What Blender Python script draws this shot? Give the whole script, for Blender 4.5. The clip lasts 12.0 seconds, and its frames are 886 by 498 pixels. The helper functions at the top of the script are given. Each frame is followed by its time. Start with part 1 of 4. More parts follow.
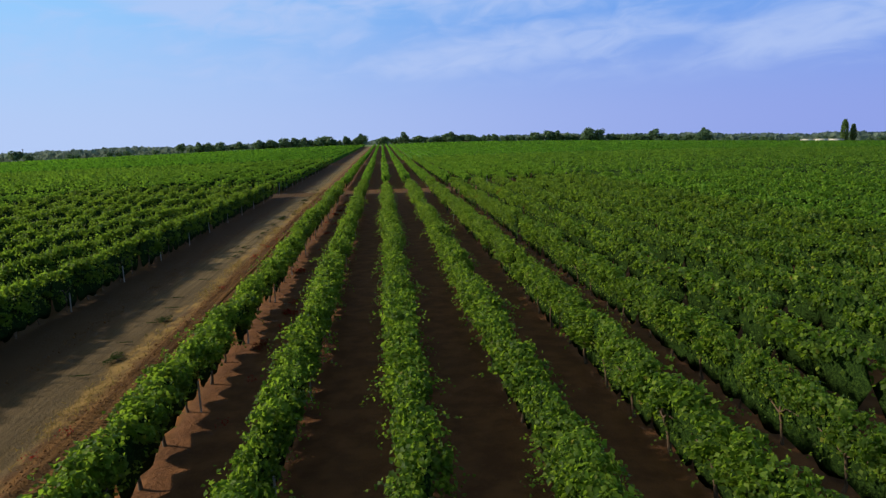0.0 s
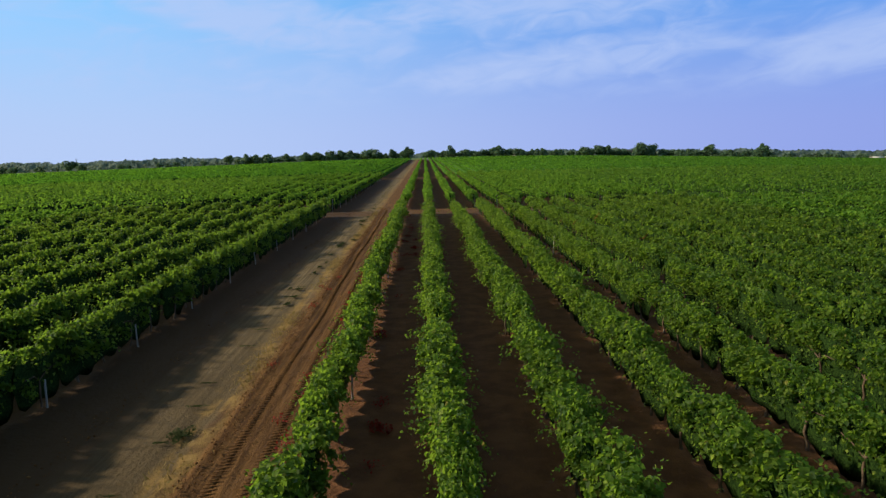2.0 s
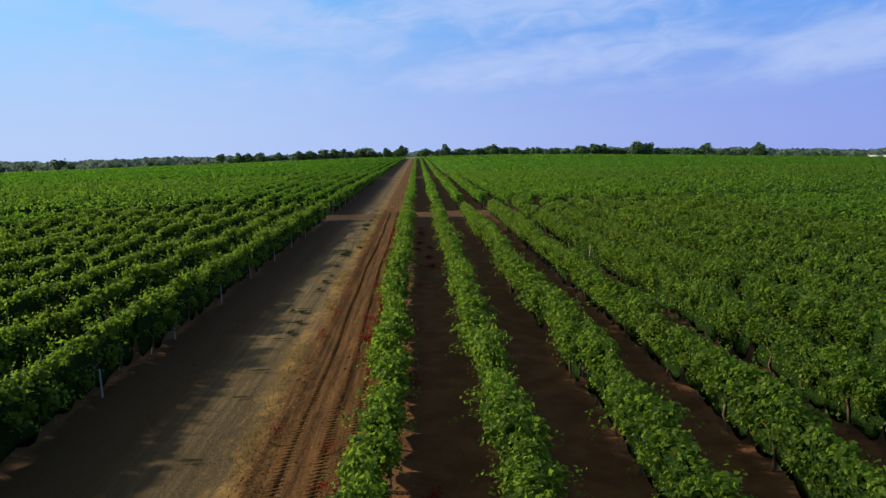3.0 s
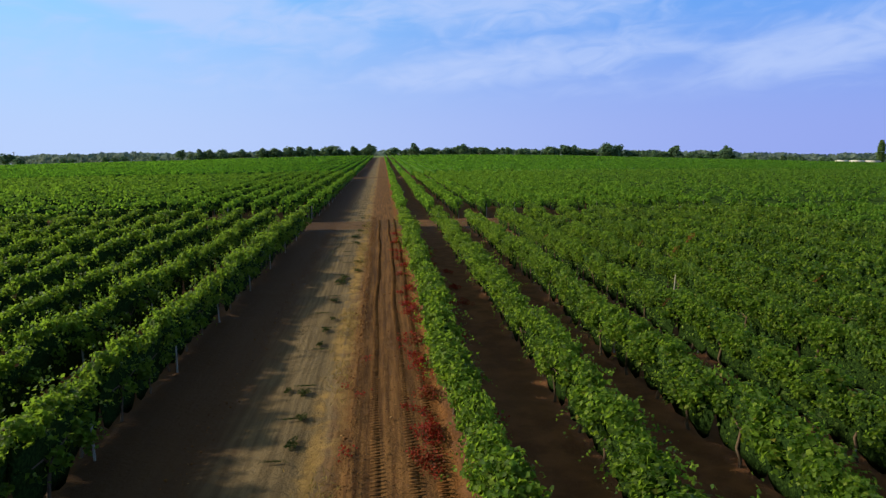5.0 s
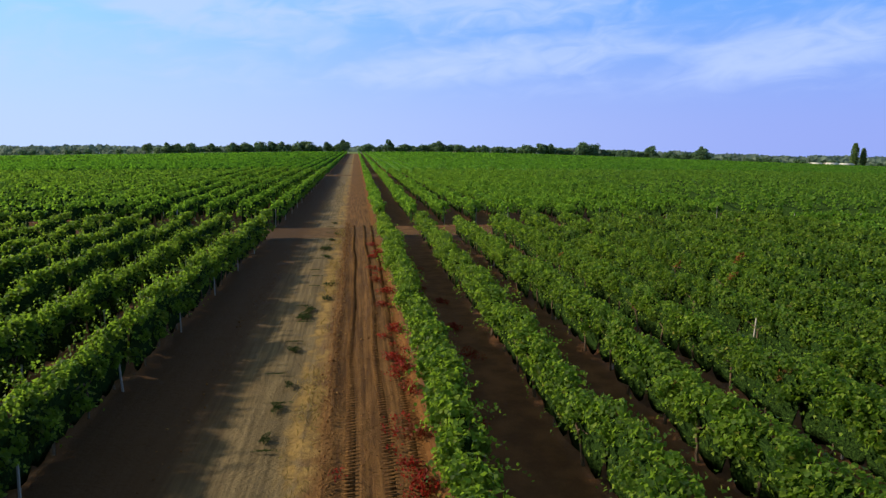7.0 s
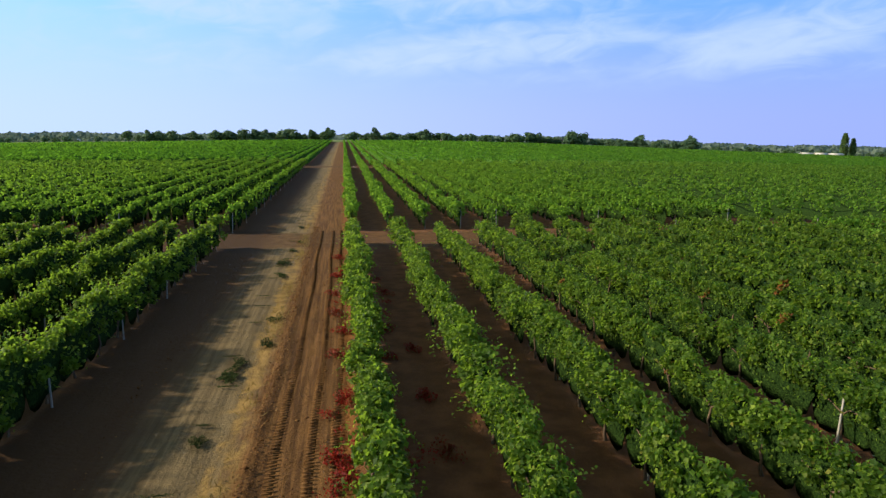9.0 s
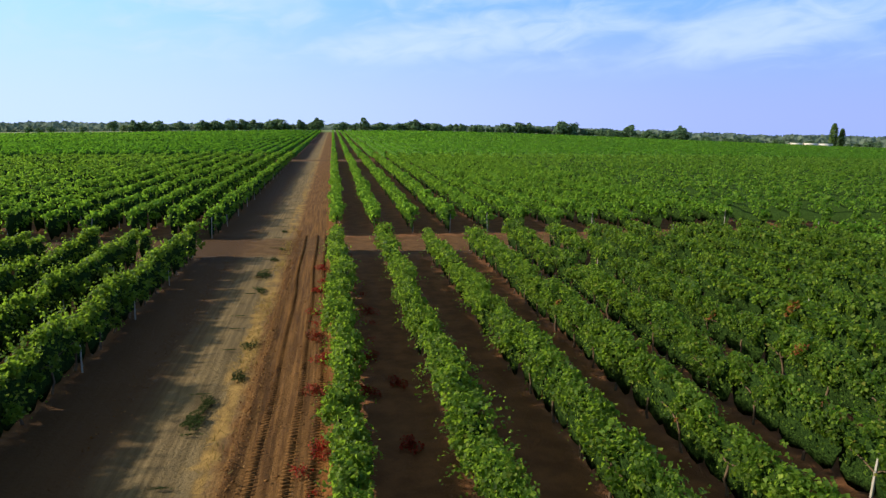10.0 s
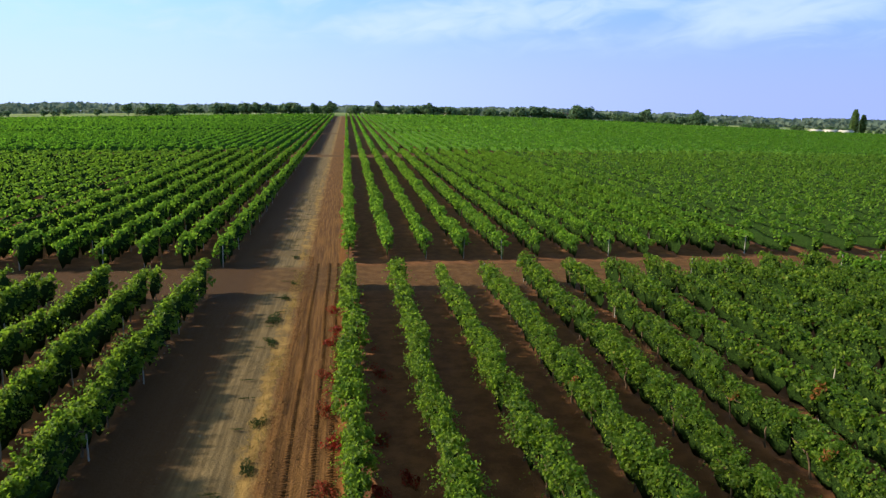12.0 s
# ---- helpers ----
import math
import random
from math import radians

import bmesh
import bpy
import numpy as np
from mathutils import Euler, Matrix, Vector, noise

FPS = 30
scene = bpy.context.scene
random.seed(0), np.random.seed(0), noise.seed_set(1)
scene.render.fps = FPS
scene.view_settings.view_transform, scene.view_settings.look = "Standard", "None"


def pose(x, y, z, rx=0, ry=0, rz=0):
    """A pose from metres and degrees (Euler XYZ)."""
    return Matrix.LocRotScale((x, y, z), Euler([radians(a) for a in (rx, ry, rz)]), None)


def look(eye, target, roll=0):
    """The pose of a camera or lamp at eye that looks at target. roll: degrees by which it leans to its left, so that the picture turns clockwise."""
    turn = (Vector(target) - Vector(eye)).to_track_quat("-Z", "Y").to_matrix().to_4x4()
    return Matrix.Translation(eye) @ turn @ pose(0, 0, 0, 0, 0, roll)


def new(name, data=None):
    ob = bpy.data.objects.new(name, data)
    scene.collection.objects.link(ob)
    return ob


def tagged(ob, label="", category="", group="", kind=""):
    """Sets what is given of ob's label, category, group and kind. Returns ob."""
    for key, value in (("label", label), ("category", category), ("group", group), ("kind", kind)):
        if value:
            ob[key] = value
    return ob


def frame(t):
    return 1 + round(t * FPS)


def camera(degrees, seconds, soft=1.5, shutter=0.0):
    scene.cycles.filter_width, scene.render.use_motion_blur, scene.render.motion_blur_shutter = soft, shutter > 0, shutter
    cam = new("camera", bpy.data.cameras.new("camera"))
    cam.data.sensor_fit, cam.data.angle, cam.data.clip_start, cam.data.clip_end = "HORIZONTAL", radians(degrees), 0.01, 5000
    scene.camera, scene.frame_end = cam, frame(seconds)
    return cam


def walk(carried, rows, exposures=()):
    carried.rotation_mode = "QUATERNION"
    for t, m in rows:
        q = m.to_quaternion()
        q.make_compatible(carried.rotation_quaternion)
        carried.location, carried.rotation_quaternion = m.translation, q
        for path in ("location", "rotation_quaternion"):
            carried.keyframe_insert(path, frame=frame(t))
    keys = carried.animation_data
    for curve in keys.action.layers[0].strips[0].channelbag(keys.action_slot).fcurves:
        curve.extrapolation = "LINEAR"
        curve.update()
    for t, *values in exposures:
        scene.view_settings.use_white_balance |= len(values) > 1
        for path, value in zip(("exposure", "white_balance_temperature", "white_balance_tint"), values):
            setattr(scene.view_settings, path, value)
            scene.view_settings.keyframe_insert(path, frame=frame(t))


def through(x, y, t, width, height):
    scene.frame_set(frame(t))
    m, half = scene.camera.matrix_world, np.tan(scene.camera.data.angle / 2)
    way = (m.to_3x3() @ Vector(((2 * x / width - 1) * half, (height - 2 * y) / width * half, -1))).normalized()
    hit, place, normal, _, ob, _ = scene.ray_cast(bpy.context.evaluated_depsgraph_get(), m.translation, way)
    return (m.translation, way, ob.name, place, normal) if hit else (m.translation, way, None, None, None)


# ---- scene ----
cam = camera(65.6, 12.0, soft=1.4)
PATH = [
    (0, (0.493, -2.338, 6.833), (0.657, -0.371, 6.507), -1.7),
    (0.5, (-0.206, 0.526, 6.865), (-0.094, 2.499, 6.56), -1.3),
    (1, (-0.903, 3.3, 6.87), (-0.833, 5.278, 6.581), -1.1),
    (1.5, (-1.498, 5.954, 6.837), (-1.451, 7.934, 6.554), -1.2),
    (2, (-2.183, 8.544, 6.815), (-2.137, 10.523, 6.531), -1.2),
    (2.5, (-2.91, 11.254, 6.776), (-2.855, 13.233, 6.489), -1.3),
    (3, (-3.668, 14.009, 6.767), (-3.601, 15.987, 6.479), -1.2),
    (3.2, (-3.969, 15.087, 6.836), (-3.897, 17.064, 6.542), -1.1),
    (4.8, (-6.246, 23.447, 6.74), (-6.093, 25.419, 6.445), -0.4),
    (5, (-6.456, 24.363, 6.703), (-6.285, 26.334, 6.412), -0.4),
    (5.5, (-6.789, 26.609, 6.649), (-6.584, 28.577, 6.359), -0.3),
    (6, (-6.921, 28.736, 6.637), (-6.699, 30.703, 6.344), -0.1),
    (6.5, (-6.844, 30.717, 6.639), (-6.612, 32.681, 6.342), 0.2),
    (7, (-6.605, 32.561, 6.645), (-6.357, 34.523, 6.346), 0.4),
    (7.2, (-6.426, 33.328, 6.677), (-6.175, 35.289, 6.372), 0.4),
    (8.8, (-5.351, 38.567, 7.045), (-5.071, 40.519, 6.716), 0.8),
    (9, (-5.238, 39.067, 7.161), (-4.955, 41.018, 6.828), 0.6),
    (9.5, (-5.023, 40.189, 7.465), (-4.73, 42.136, 7.119), 0.6),
    (10, (-4.866, 41.073, 7.941), (-4.555, 43.015, 7.578), 0.6),
    (10.5, (-4.741, 41.689, 8.563), (-4.418, 43.625, 8.18), 0.5),
    (11, (-4.704, 42.128, 9.291), (-4.382, 44.061, 8.891), 0.7),
    (11.5, (-4.709, 42.396, 10.154), (-4.404, 44.329, 9.74), 0.8),
    (12, (-4.74, 42.492, 11.127), (-4.467, 44.428, 10.707), 0.8),
]
walk(cam, [(t, look(eye, target, roll)) for t, eye, target, roll in PATH],
     exposures=((0.0, 0.04), (3.0, 0.08), (7.0, 0.27), (9.5, 0.5), (12.0, 0.62)))

# ---- light ----
SUN_EL, SUN_AZ = 28.0, -81.0          # azimuth in degrees, clockwise from the rows' direction


def light():
    world = bpy.data.worlds.new("sky")
    scene.world = world
    world.use_nodes = True
    nt = world.node_tree
    nt.nodes.clear()
    N, L = nt.nodes.new, nt.links.new
    out, bg = N("ShaderNodeOutputWorld"), N("ShaderNodeBackground")
    sky = N("ShaderNodeTexSky")
    sky.sky_type, sky.sun_disc = "NISHITA", False
    sky.sun_elevation, sky.sun_rotation = radians(SUN_EL), radians(SUN_AZ)
    sky.air_density, sky.dust_density, sky.ozone_density = 1.0, 0.6, 3.0
    tint = N("ShaderNodeMix")
    tint.data_type, tint.blend_type = "RGBA", "MULTIPLY"
    tint.inputs[0].default_value = 1.0
    tint.inputs[7].default_value = SKY_TINT
    L(sky.outputs[0], tint.inputs[6])
    zenith = N("ShaderNodeMix")
    zenith.data_type = "RGBA"
    L(tint.outputs[2], zenith.inputs[6])
    upper = N("ShaderNodeMix")
    upper.data_type, upper.blend_type = "RGBA", "MULTIPLY"
    upper.inputs[0].default_value, upper.inputs[7].default_value = 1.0, UPPER_TINT
    L(sky.outputs[0], upper.inputs[6])
    L(upper.outputs[2], zenith.inputs[7])
    # high thin cirrus, drawn out along the wind
    geo, sep = N("ShaderNodeTexCoord"), N("ShaderNodeSeparateXYZ")
    L(geo.outputs["Generated"], sep.inputs[0])

    def calc(op, a, b=None, clamp=False):
        n = N("ShaderNodeMath")
        n.operation, n.use_clamp = op, clamp
        for i, v in enumerate((a, b)):
            if v is None:
                continue
            if isinstance(v, (int, float)):
                n.inputs[i].default_value = v
            else:
                L(v, n.inputs[i])
        return n.outputs[0]

    def span(v, a, b, c=0.0, d=1.0):
        n = N("ShaderNodeMapRange")
        n.interpolation_type = "SMOOTHSTEP"
        L(v, n.inputs[0])
        for i, k in enumerate((a, b, c, d)):
            n.inputs[i + 1].default_value = k
        return n.outputs[0]

    u = calc("ARCTAN2", sep.outputs[0], sep.outputs[1])
    v = calc("ARCSINE", sep.outputs[2])
    # tilted coordinates: w runs along the streaks, q across them
    w = calc("ADD", u, calc("MULTIPLY", v, 0.35))
    q = calc("SUBTRACT", v, calc("MULTIPLY", u, 0.13))

    def cloud(sw, sq, seed, detail, distort):
        comb, tex = N("ShaderNodeCombineXYZ"), N("ShaderNodeTexNoise")
        L(calc("MULTIPLY", w, sw), comb.inputs[0])
        L(calc("MULTIPLY", q, sq), comb.inputs[1])
        comb.inputs[2].default_value = seed
        tex.inputs["Scale"].default_value = 1.0
        tex.inputs["Detail"].default_value = detail
        tex.inputs["Roughness"].default_value = 0.52
        tex.inputs["Distortion"].default_value = distort
        L(comb.outputs[0], tex.inputs["Vector"])
        return tex.outputs[0]

    body = cloud(6.0, 17.0, CLOUD_SEED, 3.0, 0.7)
    wisp = cloud(12.0, 34.0, 8.1, 6.0, 1.4)
    # the bank of cirrus ahead: heading, height and half-sizes in degrees, and its slope
    bank = -0.35
    for az, el, long, deep, slope in ((-12, 10.2, 13, 2.2, -0.17), (9, 10.9, 15, 2.2, 0.0), (12, 6.8, 14, 2.0, 0.1), (33, 7.0, 10, 2.4, 0.2)):
        du = calc("SUBTRACT", u, radians(az))
        dv = calc("SUBTRACT", calc("SUBTRACT", v, radians(el)), calc("MULTIPLY", du, slope))
        d = calc("ADD", calc("POWER", calc("MULTIPLY", du, 1 / radians(long)), 2.0), calc("POWER", calc("MULTIPLY", dv, 1 / radians(deep)), 2.0))
        bank = calc("MAXIMUM", calc("SUBTRACT", 0.75, d), bank)
    ragged = calc("ADD", calc("MULTIPLY", calc("SUBTRACT", body, 0.5), 2.1), calc("MULTIPLY", calc("SUBTRACT", wisp, 0.5), 2.2))
    mass = span(calc("ADD", bank, ragged), -0.8, 1.15)
    high = span(v, 0.05, 0.1)
    veil = calc("MULTIPLY", calc("MULTIPLY", mass, high), 0.72, True)
    mix = N("ShaderNodeMix")
    mix.data_type = "RGBA"
    mix.inputs[7].default_value = CLOUD
    L(veil, mix.inputs[0])
    # a pale band of haze low over the land, stronger under the sun
    haze = calc("MULTIPLY", span(v, 0.0, 0.26, 1.0, 0.0), span(u, -0.75, 0.8, 1.0, 0.9))
    hue = N("ShaderNodeMix")
    hue.data_type = "RGBA"
    hue.inputs[6].default_value, hue.inputs[7].default_value = HAZE_SUNWARD, HAZE
    L(span(u, -0.55, 0.8), hue.inputs[0])
    hz = N("ShaderNodeMix")
    hz.data_type = "RGBA"
    L(hue.outputs[2], hz.inputs[7])
    L(haze, hz.inputs[0])
    L(span(v, 0.2, 0.6), zenith.inputs[0])
    # cyan towards the sun, deeper blue away from it
    low = N("ShaderNodeMix")
    low.data_type = "RGBA"
    low.inputs[6].default_value, low.inputs[7].default_value = LOW_SUNWARD, LOW_AWAY
    L(span(u, -0.6, 0.35), low.inputs[0])
    base = N("ShaderNodeMix")
    base.data_type = "RGBA"
    L(span(v, 0.22, 0.6, 0.9, 0.0), base.inputs[0])
    L(zenith.outputs[2], base.inputs[6])
    L(low.outputs[2], base.inputs[7])
    L(base.outputs[2], hz.inputs[6])
    L(hz.outputs[2], mix.inputs[6])
    L(mix.outputs[2], bg.inputs[0])
    bg.inputs[1].default_value = SKY_POWER
    L(bg.outputs[0], out.inputs[0])
    lamp = bpy.data.lights.new("sun", "SUN")
    lamp.energy, lamp.angle, lamp.color = SUN_POWER, radians(2.8), (1.0, 0.87, 0.66)
    a, e = radians(SUN_AZ), radians(SUN_EL)
    way = Vector((math.sin(a) * math.cos(e), math.cos(a) * math.cos(e), math.sin(e)))
    ob = new("sun", lamp)
    ob.matrix_world = look(way * 300, (0, 0, 0))


SKY_TINT = (0.55, 1.3, 2.4, 1)
UPPER_TINT = (2.35, 1.85, 0.98, 1)
CLOUD = (5.8, 7.3, 11.2, 1)
LOW_SUNWARD = (3.3, 7.7, 12.2, 1)
LOW_AWAY = (1.3, 4.3, 10.4, 1)
HAZE = (3.6, 4.4, 9.8, 1)
HAZE_SUNWARD = (5.7, 7.4, 11.3, 1)
CLOUD_SEED = 5.2
SKY_POWER = 0.079
SUN_POWER = 5.0
light()

# ---- materials ----


def material(name, build):
    m = bpy.data.materials.new(name)
    m.use_nodes = True
    nt = m.node_tree
    nt.nodes.clear()
    kit = Kit(nt)
    build(kit)
    return m


class Kit:
    """Short words for shader nodes."""

    def __init__(self, nt):
        self.nt = nt
        self.out = nt.nodes.new("ShaderNodeOutputMaterial")

    def link(self, a, b):
        self.nt.links.new(a, b)

    def put(self, v, socket):
        if isinstance(v, (int, float, tuple)):
            socket.default_value = v
        else:
            self.link(v, socket)

    def place(self):
        return self.nt.nodes.new("ShaderNodeNewGeometry").outputs["Position"]

    def local(self):
        return self.nt.nodes.new("ShaderNodeTexCoord").outputs["Object"]

    def island(self):
        return self.nt.nodes.new("ShaderNodeNewGeometry").outputs["Random Per Island"]

    def each(self):
        return self.nt.nodes.new("ShaderNodeObjectInfo").outputs["Random"]

    def axes(self, v):
        n = self.nt.nodes.new("ShaderNodeSeparateXYZ")
        self.link(v, n.inputs[0])
        return n.outputs

    def scaled(self, v, s):
        n = self.nt.nodes.new("ShaderNodeVectorMath")
        n.operation = "MULTIPLY"
        self.link(v, n.inputs[0])
        n.inputs[1].default_value = s
        return n.outputs[0]

    def noise(self, v, scale, detail=4.0, rough=0.55, distort=0.0):
        n = self.nt.nodes.new("ShaderNodeTexNoise")
        self.link(v, n.inputs["Vector"])
        for k, x in (("Scale", scale), ("Detail", detail), ("Roughness", rough), ("Distortion", distort)):
            n.inputs[k].default_value = x
        return n.outputs[0]

    def calc(self, op, a, b=0.0, clamp=False):
        n = self.nt.nodes.new("ShaderNodeMath")
        n.operation, n.use_clamp = op, clamp
        self.put(a, n.inputs[0])
        self.put(b, n.inputs[1])
        return n.outputs[0]

    def span(self, v, a, b, c=0.0, d=1.0):
        n = self.nt.nodes.new("ShaderNodeMapRange")
        n.interpolation_type = "SMOOTHSTEP"
        self.put(v, n.inputs[0])
        for i, k in enumerate((a, b, c, d)):
            n.inputs[i + 1].default_value = k
        return n.outputs[0]

    def band(self, v, a, b, soft):
        return self.calc("MULTIPLY", self.span(v, a - soft, a + soft), self.span(v, b - soft, b + soft, 1.0, 0.0))

    def mix(self, f, a, b, blend="MIX"):
        n = self.nt.nodes.new("ShaderNodeMix")
        n.data_type, n.blend_type = "RGBA", blend
        self.put(f, n.inputs[0])
        self.put(a, n.inputs[6])
        self.put(b, n.inputs[7])
        return n.outputs[2]

    def ramp(self, v, stops):
        n = self.nt.nodes.new("ShaderNodeValToRGB")
        e = n.color_ramp.elements
        e[0].position, e[0].color = stops[0]
        e[1].position, e[1].color = stops[-1]
        for p, c in stops[1:-1]:
            x = e.new(p)
            x.color = c
        self.link(v, n.inputs[0])
        return n.outputs[0]

    def bump(self, h, strength, distance):
        n = self.nt.nodes.new("ShaderNodeBump")
        n.inputs["Strength"].default_value, n.inputs["Distance"].default_value = strength, distance
        self.link(h, n.inputs["Height"])
        return n.outputs[0]

    def surface(self, colour, rough, normal=None, metal=0.0, spec=0.3):
        n = self.nt.nodes.new("ShaderNodeBsdfPrincipled")
        self.put(colour, n.inputs["Base Color"])
        self.put(rough, n.inputs["Roughness"])
        n.inputs["Metallic"].default_value, n.inputs["Specular IOR Level"].default_value = metal, spec
        if normal is not None:
            self.link(normal, n.inputs["Normal"])
        return n.outputs[0]

    def blend(self, f, a, b):
        n = self.nt.nodes.new("ShaderNodeMixShader")
        self.put(f, n.inputs[0])
        self.link(a, n.inputs[1])
        self.link(b, n.inputs[2])
        return n.outputs[0]

    def finish(self, shader):
        self.link(shader, self.out.inputs[0])


def rgb(r, g, b):
    return (r, g, b, 1.0)


def leafy(stops, through, rough=0.6, spec=0.14, patch=0.35, glow=0.36, grain=22.0, dull=0.38):
    """Leaves: colour by leaf, by plant and in patches along the land, with fine dark flecks and painted shade between
    clumps; some light shines through.
    """
    def build(k):
        c = k.ramp(k.island(), stops)
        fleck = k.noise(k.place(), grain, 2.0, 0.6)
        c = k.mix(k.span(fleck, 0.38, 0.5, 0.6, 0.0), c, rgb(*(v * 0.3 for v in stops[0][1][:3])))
        # broad dark patches put the shaded gaps between clumps into the colour
        clump_shade = k.noise(k.place(), 2.4, 2.0, 0.5)
        c = k.mix(k.span(clump_shade, 0.38, 0.56, 0.68, 0.0), c, rgb(*(v * 0.5 for v in stops[0][1][:3])))
        far = k.noise(k.place(), 0.35, 3.0)
        c = k.mix(k.calc("MULTIPLY", k.span(far, 0.4, 0.75), patch), c, rgb(*through), "MIX")
        c = k.mix(k.span(k.each(), 0.0, 1.0, 0.0, dull), c, rgb(0.032, 0.062, 0.012))
        n = k.nt.nodes.new("ShaderNodeBsdfTranslucent")
        t = k.mix(0.75, c, rgb(*through))
        k.link(t, n.inputs[0])
        k.finish(k.blend(glow, k.surface(c, rough, None, 0.0, spec), n.outputs[0]))
    return build


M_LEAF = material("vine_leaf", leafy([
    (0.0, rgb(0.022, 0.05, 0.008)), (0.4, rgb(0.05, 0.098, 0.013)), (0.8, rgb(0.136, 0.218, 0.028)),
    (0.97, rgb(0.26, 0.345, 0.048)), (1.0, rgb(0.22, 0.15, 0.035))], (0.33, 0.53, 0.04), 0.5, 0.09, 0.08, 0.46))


# inside of the hedge: shade between leaves painted in as near-black green
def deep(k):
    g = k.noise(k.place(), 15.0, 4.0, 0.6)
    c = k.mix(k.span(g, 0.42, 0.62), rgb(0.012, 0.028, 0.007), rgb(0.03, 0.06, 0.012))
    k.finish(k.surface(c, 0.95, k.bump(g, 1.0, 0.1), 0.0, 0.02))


M_CORE = material("vine_inner_shaded", deep)
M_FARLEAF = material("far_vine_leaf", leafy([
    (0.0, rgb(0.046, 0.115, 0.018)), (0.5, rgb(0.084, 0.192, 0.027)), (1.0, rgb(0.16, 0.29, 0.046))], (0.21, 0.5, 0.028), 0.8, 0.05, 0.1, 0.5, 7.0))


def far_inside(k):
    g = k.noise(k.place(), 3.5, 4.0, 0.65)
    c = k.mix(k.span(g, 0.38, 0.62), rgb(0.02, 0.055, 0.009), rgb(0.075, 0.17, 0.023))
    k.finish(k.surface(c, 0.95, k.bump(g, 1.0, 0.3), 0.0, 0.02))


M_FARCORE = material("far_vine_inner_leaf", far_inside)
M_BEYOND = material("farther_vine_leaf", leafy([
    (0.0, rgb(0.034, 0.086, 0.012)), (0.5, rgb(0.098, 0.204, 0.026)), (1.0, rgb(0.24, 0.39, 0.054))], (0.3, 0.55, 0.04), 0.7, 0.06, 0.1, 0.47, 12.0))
M_RUSTLEAF = material("rust_leaf", leafy([
    (0.0, rgb(0.13, 0.04, 0.012)), (0.6, rgb(0.24, 0.075, 0.02)), (1.0, rgb(0.16, 0.13, 0.03))], (0.3, 0.1, 0.025)))
M_REDWEED = material("red_weed_leaf", leafy([
    (0.0, rgb(0.16, 0.012, 0.007)), (0.7, rgb(0.26, 0.02, 0.011)), (1.0, rgb(0.22, 0.06, 0.02))], (0.42, 0.03, 0.018), patch=0.1))
M_MAT = material("creeping_weed_leaf", leafy([
    (0.0, rgb(0.03, 0.042, 0.016)), (0.7, rgb(0.048, 0.062, 0.022)), (1.0, rgb(0.085, 0.085, 0.036))], (0.055, 0.08, 0.024), 0.9, 0.03))
M_DRY = material("dry_grass", leafy([
    (0.0, rgb(0.16, 0.12, 0.03)), (0.6, rgb(0.3, 0.2, 0.06)), (1.0, rgb(0.1, 0.13, 0.03))], (0.36, 0.25, 0.08)))
# paler and bluer than near foliage: haze of distance mixed into the colour
M_TREE = material("hazed_tree_leaf", leafy([
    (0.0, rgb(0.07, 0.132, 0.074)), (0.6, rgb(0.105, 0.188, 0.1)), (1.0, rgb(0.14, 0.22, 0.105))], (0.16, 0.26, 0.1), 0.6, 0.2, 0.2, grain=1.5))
M_POPLAR = material("poplar_leaf", leafy([
    (0.0, rgb(0.06, 0.12, 0.03)), (1.0, rgb(0.12, 0.2, 0.05))], (0.16, 0.25, 0.05), 0.6, 0.2, 0.2, grain=2.0))
# aerial haze painted in as a still lighter, greyer green
M_WOODS = material("far_woods_hazed_leaf", leafy([
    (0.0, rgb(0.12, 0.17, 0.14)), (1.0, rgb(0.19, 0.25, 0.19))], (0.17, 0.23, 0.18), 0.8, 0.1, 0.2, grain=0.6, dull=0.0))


def bark(k):
    p = k.local()
    g = k.noise(k.scaled(p, (1.0, 1.0, 0.15)), 40.0, 6.0)
    k.finish(k.surface(k.ramp(g, [(0.25, rgb(0.04, 0.026, 0.016)), (0.75, rgb(0.16, 0.11, 0.07))]), 0.9, k.bump(g, 0.8, 0.02)))


def concrete(k):
    p = k.local()
    g, s = k.noise(p, 30.0, 6.0), k.noise(k.scaled(p, (1, 1, 0.3)), 5.0, 3.0)
    c = k.mix(k.span(s, 0.35, 0.75), rgb(0.32, 0.3, 0.265), rgb(0.22, 0.2, 0.165))
    k.finish(k.surface(k.mix(0.3, c, k.ramp(g, [(0.2, rgb(0.25, 0.23, 0.2)), (0.8, rgb(0.45, 0.43, 0.39))])), 0.85, k.bump(g, 0.4, 0.005)))


def plaster(k):
    g = k.noise(k.local(), 0.9, 5.0)
    k.finish(k.surface(k.ramp(g, [(0.3, rgb(0.52, 0.48, 0.42)), (0.7, rgb(0.68, 0.64, 0.57))]), 0.85))


def roofing(k):
    g = k.noise(k.scaled(k.local(), (3.0, 0.6, 1.0)), 1.5, 4.0)
    k.finish(k.surface(k.ramp(g, [(0.3, rgb(0.16, 0.1, 0.07)), (0.7, rgb(0.27, 0.18, 0.13))]), 0.8))


def dark_glass(k):
    k.finish(k.surface(rgb(0.03, 0.035, 0.04), 0.12, None, 0.0, 0.5))


M_BARK, M_CONCRETE, M_PLASTER, M_ROOF, M_PANE = (material(n, f) for n, f in (
    ("bark", bark), ("weathered_concrete", concrete), ("plaster", plaster), ("roofing", roofing), ("window_glass", dark_glass)))


